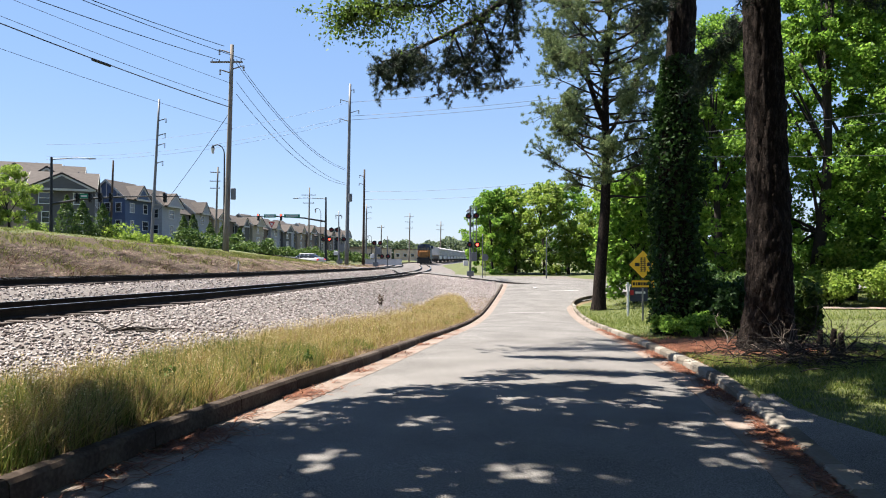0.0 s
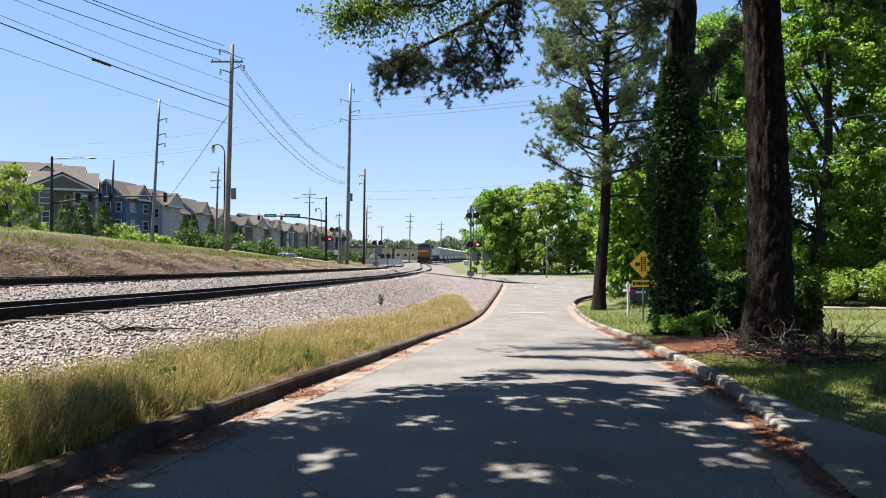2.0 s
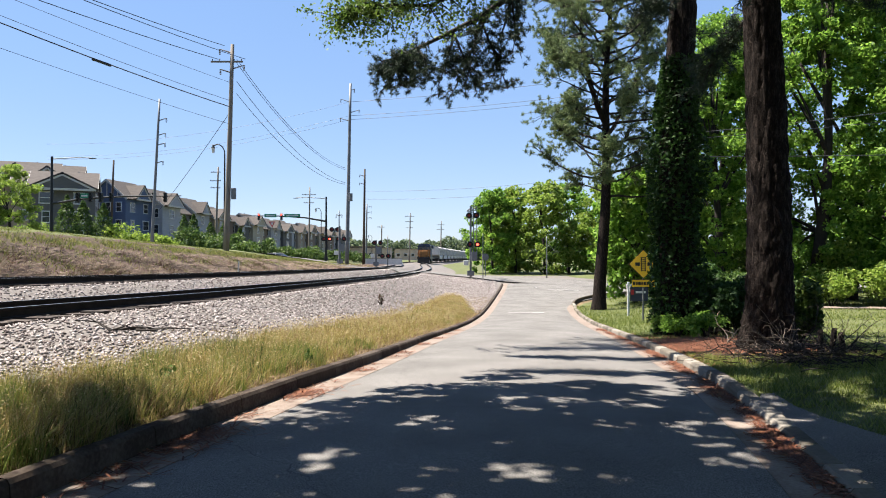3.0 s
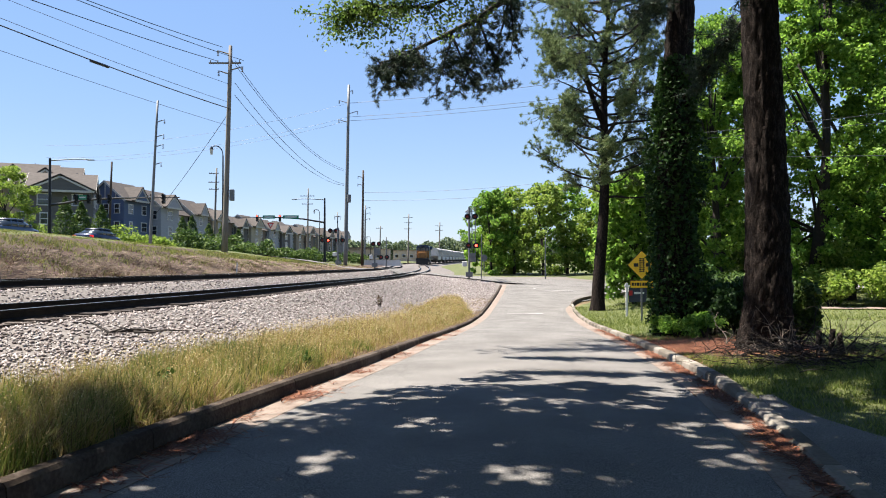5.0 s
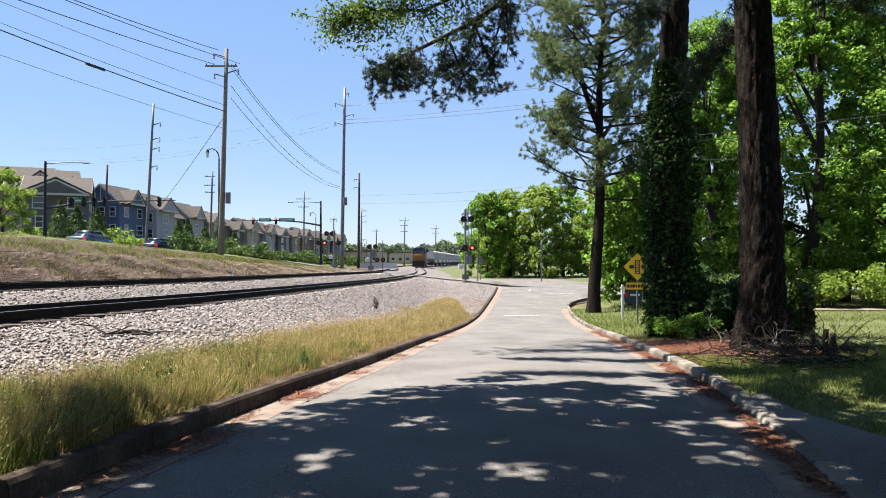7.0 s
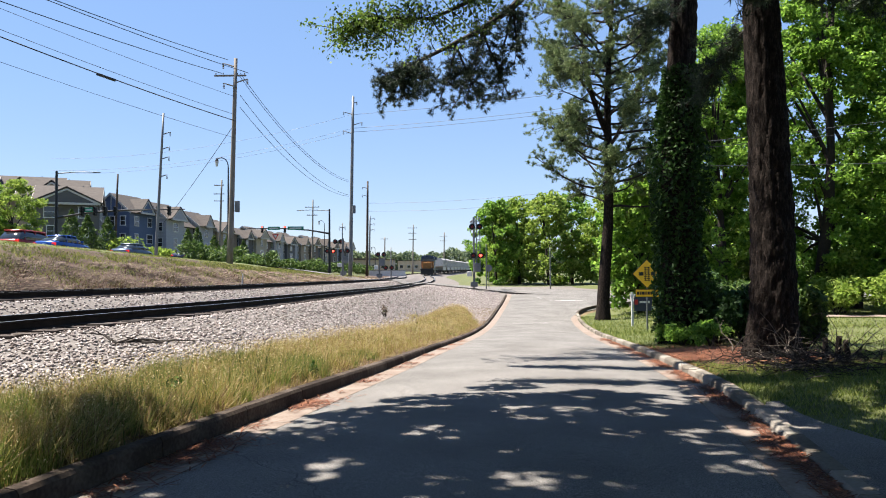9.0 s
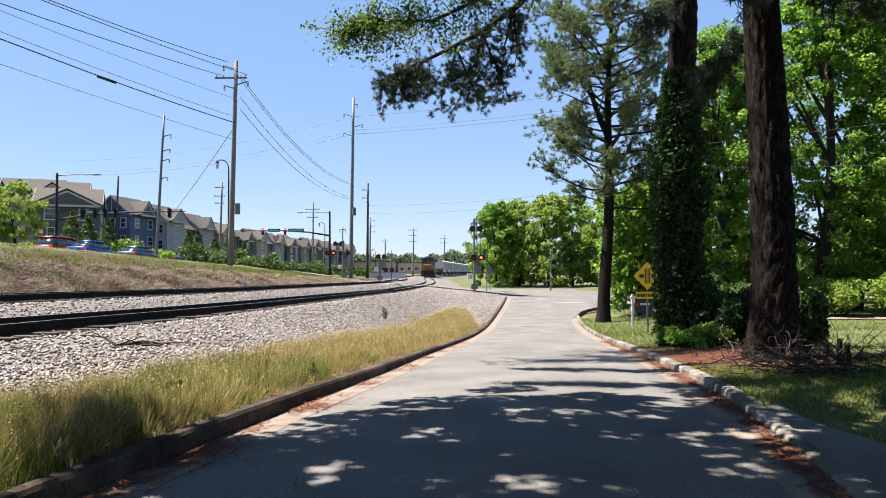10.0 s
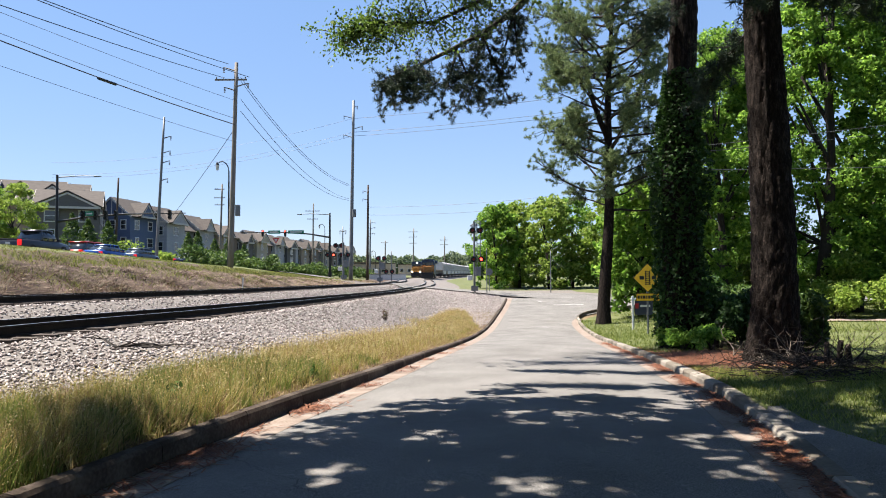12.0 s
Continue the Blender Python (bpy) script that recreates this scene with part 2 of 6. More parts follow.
def rod(bm, a, b, r0, r1=None, n=8, caps=True):
    """A tapered round bar from a to b."""
    a, b = Vector(a), Vector(b)
    r1 = r0 if r1 is None else r1
    d = b - a
    m = Matrix.Translation((a + b) / 2) @ d.to_track_quat("Z", "Y").to_matrix().to_4x4()
    bmesh.ops.create_cone(bm, cap_ends=caps, segments=n, radius1=r0, radius2=r1, depth=d.length, matrix=m)
    return bm


def pipe(bm, pts, radii, n=8):
    """A tube along points, radius by radius."""
    rings = []
    pts = [Vector(p) for p in pts]
    for i, p in enumerate(pts):
        d = (pts[min(i + 1, len(pts) - 1)] - pts[max(i - 1, 0)]).normalized()
        x = d.cross(Vector((0.31, 0.95, 0.05))).normalized()
        y = d.cross(x)
        r = radii[i] if isinstance(radii, (list, tuple)) else radii
        rings.append([bm.verts.new(p + (x * math.cos(6.2832 * k / n) + y * math.sin(6.2832 * k / n)) * r) for k in range(n)])
    for a, b in zip(rings, rings[1:]):
        for k in range(n):
            bm.faces.new((a[k], a[(k + 1) % n], b[(k + 1) % n], b[k]))
    bm.faces.new(rings[0][::-1]), bm.faces.new(rings[-1])
    return bm


def prism(bm, outline, depth, m=None):
    """An outline in x, z pushed along y from -depth/2 to depth/2."""
    m = m or Matrix()
    f = [bm.verts.new(m @ Vector((x, -depth / 2, z))) for x, z in outline]
    g = [bm.verts.new(m @ Vector((x, depth / 2, z))) for x, z in outline]
    bm.faces.new(f), bm.faces.new(g[::-1])
    for i in range(len(f)):
        j = (i + 1) % len(f)
        bm.faces.new((f[j], f[i], g[i], g[j]))
    return bm


def quick_mesh(name, verts, tris, mat, parent=None, k=3):
    """A mesh from number arrays: verts (n, 3), faces (m, k)."""
    me = bpy.data.meshes.new(name)
    nv, nf = len(verts), len(tris)
    me.vertices.add(nv), me.loops.add(nf * k), me.polygons.add(nf)
    me.vertices.foreach_set("co", np.asarray(verts, np.float32).ravel())
    me.loops.foreach_set("vertex_index", np.asarray(tris, np.int32).ravel())
    me.polygons.foreach_set("loop_start", np.arange(0, nf * k, k, dtype=np.int32))
    me.polygons.foreach_set("loop_total", np.full(nf, k, np.int32))
    me.materials.append(mat)
    me.update(calc_edges=True)
    ob = new(name, me)
    if parent is not None:
        ob.parent = parent
    return ob


def unit(rng, n):
    v = rng.normal(size=(n, 3))
    return v / np.linalg.norm(v, axis=1, keepdims=True)


def leaf_mesh(name, centres, size, mat, rng, parent=None, upward=0.8):
    """Small pointed leaves, one bent quad each, at the given places."""
    n = len(centres)
    d = unit(rng, n)
    nrm = unit(rng, n) + np.array([0, 0, upward])
    side = np.cross(d, nrm)
    side /= np.linalg.norm(side, axis=1, keepdims=True) + 1e-9
    s = size * rng.uniform(0.6, 1.3, (n, 1))
    v = np.stack([centres - d * s * 0.5, centres + side * s * 0.33, centres + d * s * 0.5, centres - side * s * 0.33], 1)
    return quick_mesh(name, v.reshape(-1, 3), np.arange(n * 4).reshape(n, 4), mat, parent, 4)


def needle_mesh(name, centres, length, width, spikes, mat, rng, parent=None, up=0.35):
    """Tufts of needles: thin blades out of each place."""
    n = len(centres)
    c = np.repeat(centres, spikes, 0)
    d = unit(rng, n * spikes) + np.array([0, 0, up])
    d /= np.linalg.norm(d, axis=1, keepdims=True)
    side = np.cross(d, unit(rng, n * spikes))
    side /= np.linalg.norm(side, axis=1, keepdims=True) + 1e-9
    ln = length * rng.uniform(0.6, 1.15, (n * spikes, 1))
    v = np.stack([c + side * width, c - side * width, c + d * ln], 1)
    return quick_mesh(name, v.reshape(-1, 3), np.arange(n * spikes * 3).reshape(-1, 3), mat, parent, 3)


def blade_mesh(name, roots, height, width, mat, rng, parent=None, lean=0.6):
    n = len(roots)
    a = rng.uniform(0, 6.283, n)
    side = np.stack([np.cos(a), np.sin(a), np.zeros(n)], 1) * width
    h = (height if np.ndim(height) else np.full(n, height)) * rng.uniform(0.5, 1.2, n)
    off = np.stack([rng.normal(0, lean, n) * h, rng.normal(0, lean, n) * h, h], 1)
    v = np.stack([roots - side, roots + side, roots + off], 1)
    return quick_mesh(name, v.reshape(-1, 3), np.arange(n * 3).reshape(-1, 3), mat, parent, 3)


# ---- the lie of the land ----
def curve(ys, vs):
    """A smoothed line through values along y."""
    yy = np.arange(-60.0, 420.0, 0.5)
    vv = np.interp(yy, ys, vs)
    k = np.ones(9) / 9
    sm = np.convolve(np.pad(vv, 4, "edge"), k, "valid")
    return lambda y: np.interp(y, yy, sm)


road_z = curve([-20, 4, 8, 10, 13, 18.5, 25, 32, 40, 48, 56, 64, 72, 80, 110, 300], [0, 0, -0.06, -0.15, -0.31, -0.6, -1.0, -1.4, -1.68, -1.65, -1.3, -0.87, -0.58, -0.5, -0.2, 0.2])
road_l = curve([-60, -10, 0, 5, 7.6, 9.76, 13, 18.5, 25, 38.6, 49, 59, 72, 80, 200, 400], [-16, -5.9, -3.77, -2.67, -2.12, -1.72, -1.22, -0.5, 0.35, 2.07, 3.4, 4.85, 6.5, 7.5, 22, 40])
road_w = curve([-60, 46, 50, 53, 55, 57, 68, 80, 400], [5.5, 5.5, 6.2, 7.8, 10, 12, 12, 7, 7])
track_x = curve([-60, 0, 80, 100, 120, 140, 160, 180, 205, 260, 360, 420], [-12.8, -8.6, -3.0, -2.5, -2.9, -3.9, -4.6, -3.8, -2.2, 2.2, 11.5, 17])
near_z = curve([-60, 11, 20, 57, 88, 160, 300], [1.2, 0.81, 0.65, 0.21, 0.12, 0.43, 0.6])
far_z = curve([-60, 17, 32, 79, 160, 300], [1.7, 1.1, 0.92, 0.57, 0.6, 0.7])
crest_z = curve([-60, 0, 30, 42, 55, 84, 120, 200], [4.2, 3.65, 3.1, 2.8, 2.4, 1.4, 0.9, 0.7])
car_z = curve([-60, 30, 52, 60, 77, 100, 120, 200], [3.6, 3.0, 3.0, 2.76, 2.52, 1.7, 1.2, 1.0])
house_z = curve([-60, 40, 95, 130, 200, 300], [6, 5, 4.0, 3.4, 3.0, 1.5])
field_z = curve([-60, 0, 20, 40, 60, 90, 150, 300], [-0.1, -0.15, -0.5, -1.0, -0.9, -0.5, 0, 0.5])


def section(y):
    """The ground across the place at y: x and z from the houses over the tracks and the road to the field."""
    c, nz, fz, e, r, rz = track_x(y), near_z(y), far_z(y), road_l(y), road_l(y) + road_w(y), road_z(y)
    toe = min(c + 4.3, e - 1.0)
    ll, lr = float(np.interp(y, [8, 20, 54, 62], [0.22, 0.17, 0.17, 0])), 0.19 * float(np.interp(y, [7.4, 8.2, 44, 48], [0.15, 1, 1, 0]))
    return [(-1500, house_z(y)), (c - 62, house_z(y)), (c - 30, car_z(y)), (c - 20, car_z(y)), (c - 14, crest_z(y)), (c - 12, crest_z(y) - 0.3),
            (c - 7.4, fz - 0.22), (c - 6.1, fz - 0.23), (c - 2.5, fz - 0.23), (c - 1.7, nz - 0.23), (c + 1.7, nz - 0.23), (toe, rz + 0.3 if y < 70 else nz - 0.5),
            (e - 0.16, rz - 0.08 + ll), (e - 0.03, rz - 0.08), (r + 0.03, rz - 0.08), (r + 0.16, rz - 0.08 + lr), (r + 2.5, rz + 0.03 + lr), (r + 9, field_z(y)), (c + 90, field_z(y)), (1500, field_z(y))]


def ground_z(x, y):
    p = section(y)
    return float(np.interp(x, [a for a, b in p], [b for a, b in p]))


def drop_on(x, y):
    """Ground heights for arrays of places."""
    z, q = np.zeros(len(x)), np.round(np.asarray(y) * 4).astype(int)
    for k in np.unique(q):
        p, m = section(k / 4), q == k
        z[m] = np.interp(np.asarray(x)[m], [a for a, b in p], [b for a, b in p])
    return z


SPLIT = [2, 6, 2, 3, 6, 22, 2, 3, 2, 4, 5, 5, 1, 3, 1, 4, 6, 6, 3]
STRIP = [3, 3, 3, 3, 3, 0, 1, 1, 1, 1, 1, 2, 2, 2, 2, 3, 3, 3, 3]


def build_ground():
    ys = [-60, -45, -32, -22, -15] + list(np.arange(-10, 40, 0.8)) + list(np.arange(40, 110, 2.5)) + list(np.arange(110, 300, 10)) + [320, 420, 700, 1200, 2500, 4500]
    verts, faces, slots, width = [], [], [], sum(SPLIT) + 1
    for y in ys:
        p = section(min(y, 320))
        row = []
        for i, k in enumerate(SPLIT):
            for j in range(k):
                f = j / k
                row.append((p[i][0] + (p[i + 1][0] - p[i][0]) * f, p[i][1] + (p[i + 1][1] - p[i][1]) * f))
        row.append(p[-1])
        for x, z in row:
            w = noise.noise((x * 0.35, y * 0.35, 2.0)) * 0.05 + noise.noise((x * 1.3, y * 1.3, 5.0)) * 0.025
            if track_x(y) - 13.5 < x < track_x(y) - 7.2 and y < 110:
                w += noise.noise((x * 1.1, y * 0.9, 9.0)) * 0.06 + noise.noise((x * 3.1, y * 2.3, 4.0)) * 0.09
            w *= 0.15 if track_x(y) - 6 < x < road_l(y) + road_w(y) + 3 else 1.0
            verts.append((x, y, z + w))
    strip = [s for s, k in zip(STRIP, SPLIT) for _ in range(k)]
    for a in range(len(ys) - 1):
        for b in range(width - 1):
            i = a * width + b
            faces.append((i, i + 1, i + width + 1, i + width))
            slots.append(3 if strip[b] == 2 and ys[a] > 84 else 1 if strip[b] == 2 and ys[a] > 50 else strip[b])
    return tagged(solid("ground", verts, faces, [BANK, BALLAST, SOIL, LAWN], None, True, slots), "uneven ground of dry bank, pale ballast and mown grass", "ground", kind="structure")


build_ground()


def ribbon(name, ys, left, right, z, mat, n=10, crown=0.05):
    verts, faces = [], []
    for y in ys:
        a, b = left(y), right(y)
        for k in range(n + 1):
            f = k / n
            verts.append((a + (b - a) * f, y, z(y) + crown * (1 - (2 * f - 1) ** 2)))
    for r in range(len(ys) - 1):
        for k in range(n):
            i = r * (n + 1) + k
            faces.append((i, i + 1, i + n + 2, i + n + 1))
    return solid(name, verts, faces, mat, None, True)


ROWS = list(np.arange(-14, 30, 0.7)) + list(np.arange(30, 66.1, 1.5))
tagged(ribbon("road", ROWS, lambda y: road_l(y) + 0.42, lambda y: road_l(y) + road_w(y) - 0.42, road_z, ASPHALT), "worn grey asphalt street with hairline cracks", "road", kind="structure")
tagged(ribbon("gutter", ROWS, road_l, lambda y: road_l(y) + 0.42, lambda y: road_z(y) + 0.004, CONCRETE, 2, 0.0), "pale stained concrete gutter strip", "gutter", kind="structure")
GUT_R = [y for y in ROWS if y < 49]
tagged(ribbon("gutter", GUT_R, lambda y: road_l(y) + road_w(y) - 0.42, lambda y: road_l(y) + road_w(y), lambda y: road_z(y) + 0.004, CONCRETE, 2, 0.0), "pale stained concrete gutter strip with red pine straw", "gutter", kind="structure")


def kerb_block(name, x0, y0, x1, y1, z0, z1, mat, parent, side, juts=(0.0, 0.0)):
    """One kerb length between two road-edge points; side: -1 left of the road."""
    d = Vector((x1 - x0, y1 - y0, 0)).normalized()
    o = Vector((d.y, -d.x, 0)) * side
    v = []
    for (x, y, z), jut in zip(((x0, y0, z0), (x1, y1, z1)), juts):
        w = max(jut, 0)
        prof = [(0.0, -0.1), (0.015, 0.11 + jut), (0.04, 0.142 + jut), (0.17 - w, 0.15 + jut), (0.18 - w, -0.1)]
        q = Vector((x, y, z)) + d * (0.006 if (x, y) == (x0, y0) else -0.006)
        v += [q + o * a + Vector((0, 0, b)) for a, b in prof]
    n = len(prof)
    f = [tuple(range(n)), tuple(range(2 * n - 1, n - 1, -1))] + [(i, i + n, (i + 1) % n + n, (i + 1) % n) for i in range(n)]
    if side > 0:
        f = [t[::-1] for t in f]
    return solid(name, v, f, mat, parent)


def kerb(pts, mat, side, label):
    k = tagged(new("kerb"), label, "kerb", kind="structure")
    for (x0, y0, z0), (x1, y1, z1) in zip(pts, pts[1:]):
        kerb_block("kerb_stone", x0, y0, x1, y1, z0, z1, mat, k, side, tuple(float(np.interp(y, [8, 20], [0.04, -0.02])) for y in (y0, y1)) if side < 0 else tuple(-0.015 - 0.09 * min(1, max(0, (9.6 - y) / 3.5)) for y in (y0, y1)))
    return k


def edge_pts(y0, y1, step, right=False):
    return [(float(road_l(y) + (road_w(y) if right else 0)), float(y), float(road_z(y))) for y in np.arange(y0, y1, step)]


kerb(edge_pts(-12, 66, 1.5), KERB_DARK, -1, "stained concrete kerb, darkened for its shaded face, beside dry grass")
RK = edge_pts(-8.4, 46.5, 0.6, True)
last = RK[-1]
for k in range(1, 10):
    a = radians(90 * k / 9)
    RK.append((last[0] + 0.12 * 3 * math.sin(a) + 6.0 * (1 - math.cos(a)), last[1] + 9.0 * math.sin(a), last[2] + 0.55 * k / 9))
RK += [(RK[-1][0] + 3 * k, RK[-1][1] - 0.9 * k, RK[-1][2] - 0.05 * k) for k in range(1, 8)]
kerb(RK, KERB, 1, "pale weathered concrete kerb beside the grass verge")


def strip_along(name, pts, width, mat, lift=0.02):
    """A level strip across its line, from (x, y, z) points."""
    q = [Vector(p) for p in pts]
    dense = []
    for i in range(len(q) - 1):
        p0, p1, p2, p3 = q[max(i - 1, 0)], q[i], q[i + 1], q[min(i + 2, len(q) - 1)]
        for k in range(8):
            t = k / 8
            dense.append(0.5 * ((2 * p1) + (p2 - p0) * t + (2 * p0 - 5 * p1 + 4 * p2 - p3) * t * t + (3 * p1 - p0 - 3 * p2 + p3) * t ** 3))
    dense.append(q[-1])
    v, f = [], []
    for i, p in enumerate(dense):
        d = dense[min(i + 1, len(dense) - 1)] - dense[max(i - 1, 0)]
        o = Vector((d.y, -d.x, 0)).normalized() * width / 2
        for s in (-1, -0.5, 0, 0.5, 1):
            v.append(p + o * s + Vector((0, 0, lift)))
    for i in range(len(dense) - 1):
        for k in range(4):
            a = i * 5 + k
            f.append((a, a + 1, a + 6, a + 5))
    return solid(name, v, f, mat, None, True)


CROSS = [(-75, 125), (-45, 104), (-25, 92), (-12, 85), (-7.5, 82.5), (-2.8, 79.5), (3, 76), (8, 71.5), (14, 66), (22, 62), (36, 59), (70, 56)]
cross = strip_along("cross_street", [(x, y, 0) for x, y in CROSS], 7.4, ASPHALT, 0.0)
for v in cross.data.vertices:
    v.co.z = ground_z(v.co.x, v.co.y) + 0.14
tagged(cross, "sunlit asphalt cross street over the railway", "road", kind="structure")


# ---- railway ----
def rail_profile():
    return [(-0.075, 0), (0.075, 0), (0.07, 0.015), (0.012, 0.035), (0.012, 0.13), (0.037, 0.14), (0.037, 0.174), (-0.037, 0.174), (-0.037, 0.14), (-0.012, 0.13), (-0.012, 0.035), (-0.07, 0.015)]


def railway_track(offset, zf, y0, y1, label):
    ys = np.concatenate([np.arange(y0, 90, 2.0), np.arange(90, y1, 4.0)])
    c = np.stack([track_x(ys), ys, zf(ys)], 1)
    t = np.gradient(c, axis=0)
    nrm = np.stack([-t[:, 1], t[:, 0], np.zeros(len(ys))], 1)
    nrm /= np.linalg.norm(nrm, axis=1, keepdims=True)
    c = c + nrm * (offset * (1 + 0.5 * np.clip((ys - 100) / 100, 0, 1)))[:, None]
    top = thing("railway_track", Matrix(), label, "railway track", "parallel railway tracks", "structure")
    prof = rail_profile()
    n = len(prof)
    for s in (-0.75, 0.75):
        base = c + nrm * s
        v = [(b[0] + m[0] * -a, b[1] + m[1] * -a, b[2] - 0.174 + h) for b, m in zip(base, nrm) for a, h in prof]
        f, slots = [], []
        for i in range(len(ys) - 1):
            for k in range(n):
                f.append((i * n + k, i * n + (k + 1) % n, (i + 1) * n + (k + 1) % n, (i + 1) * n + k))
                slots.append(1 if k == 6 else 0)
        solid("rail", v, f, [RUST, RAILTOP], top, False, slots)
    tie = None
    at = y0 + 0.3
    rng = random.Random(int(offset * 10) + 3)
    count = 0
    while at < 72 and count < 160:
        x = np.interp(at, ys, c[:, 0])
        z = float(zf(at))
        dy = float(np.interp(at + 0.5, ys, c[:, 0]) - np.interp(at - 0.5, ys, c[:, 0]))
        if tie is None:
            tie = part("sleeper", box(bmesh.new(), (0, 0, -0.08), (2.6, 0.22, 0.16), None, 0.012), TIE, top)
            o = tie
        else:
            o = new("sleeper", tie.data)
            o.parent = top
        o.matrix_local = pose(float(x), at, z - 0.172 + rng.uniform(-0.02, 0.012), 0, 0, -math.degrees(math.atan(dy)) + rng.uniform(-1.5, 1.5))
        at += 0.52
        count += 1
    return top


railway_track(0.0, near_z, -12, 330, "dark rusty railway track with bright rail heads on pale ballast")
railway_track(4.3, far_z, -6, 330, "dark rusty railway track beside the grassy bank")


# ---- trees ----
def limb_pts(rng, a, d, length, bend=0.15, rise=0.0, n=6):
    p, q = [Vector(a)], Vector(d).normalized()
    for i in range(n):
        q = (q + Vector((rng.normal(0, bend), rng.normal(0, bend), rng.normal(0, bend) + rise))).normalized()
        p.append(p[-1] + q * length / n)
    return p


def broadleaf_tree(x, y, height, radius, seed, label, leaves=9000, size=0.24, mat=None, low=0.15, group="", z=None, blobs=70):
    rng = np.random.default_rng(seed)
    z = ground_z(x, y) if z is None else z
    top = thing("tree", pose(x, y, z), label, "tree", group)
    bm = bmesh.new()
    r0 = height * 0.016 + 0.04
    stem = limb_pts(rng, (0, 0, -0.2), (0, 0, 1), height * 0.8, 0.05, 0.1, 8)
    pipe(bm, stem, [r0 * (1 - 0.85 * i / 8) for i in range(9)], 8)
    part("trunk", bm, BRANCH, top, smooth=True)
    centres = []
    for k in range(blobs):
        h = low + (1 - low) * rng.uniform(0, 1) ** 0.85
        w = math.sin(math.pi * min(1, max(0.03, (h - low) / (1 - low) * 0.8 + 0.16))) ** 0.7
        a, rr = rng.uniform(0, 6.283), radius * w * math.sqrt(rng.uniform(0.12, 1.15))
        c = np.array([math.cos(a) * rr, math.sin(a) * rr, h * height])
        s = radius * rng.uniform(0.12, 0.26)
        m = max(20, int(leaves / blobs * rng.uniform(0.6, 1.4)))
        q = unit(rng, m) * (rng.uniform(0.15, 1.0, (m, 1)) ** 0.5) * s
        q[:, 2] *= 0.75
        centres.append(c + q)
        if k % 14 == 0:
            st = stem[min(8, max(2, int(h * 7)))]
            bm = bmesh.new()
            pipe(bm, [st, st.lerp(Vector(c), 0.5) + Vector((0, 0, 0.15)), Vector(c)], [r0 * 0.35, r0 * 0.2, r0 * 0.08], 5)
            part("limb", bm, BRANCH, top)
    leaf_mesh("crown", np.concatenate(centres), size, mat or LEAF, rng, top)
    return top


def pine_limbs(rng, stem_at, h0, h1, count, reach, top, tufts, rise=0.12, thick=0.05, per=14, droop=0.0, inner=2):
    """Limbs with twigs; adds tuft places."""
    for k in range(count):
        f = (k + rng.uniform(0, 1)) / count
        h = h0 + (h1 - h0) * f
        a = k * 2.4 + rng.uniform(-0.5, 0.5)
        ln = reach(f) * rng.uniform(0.65, 1.1)
        base = stem_at(h)
        p = limb_pts(rng, base, (math.cos(a), math.sin(a), rng.uniform(-0.05, 0.4) - droop), ln, 0.14, rise * 0.4)
        bm = bmesh.new()
        pipe(bm, p, [thick * (1 - 0.8 * i / 6) * (0.5 + ln / 6) for i in range(7)], 5)
        for j in range(per):
            i = rng.integers(inner, 7)
            o = p[i]
            d = (p[i] - p[i - 1]).normalized()
            tw = limb_pts(rng, o, d + Vector(rng.normal(0, 0.7, 3)), ln * rng.uniform(0.12, 0.32), 0.25, 0.12, 3)
            pipe(bm, tw, [0.014, 0.012, 0.01, 0.006], 4)
            for w in (2, 3, 3, 3):
                tufts.append(np.array(tw[w]) + rng.normal(0, 0.07, 3))
        part("limb", bm, BRANCH, top)


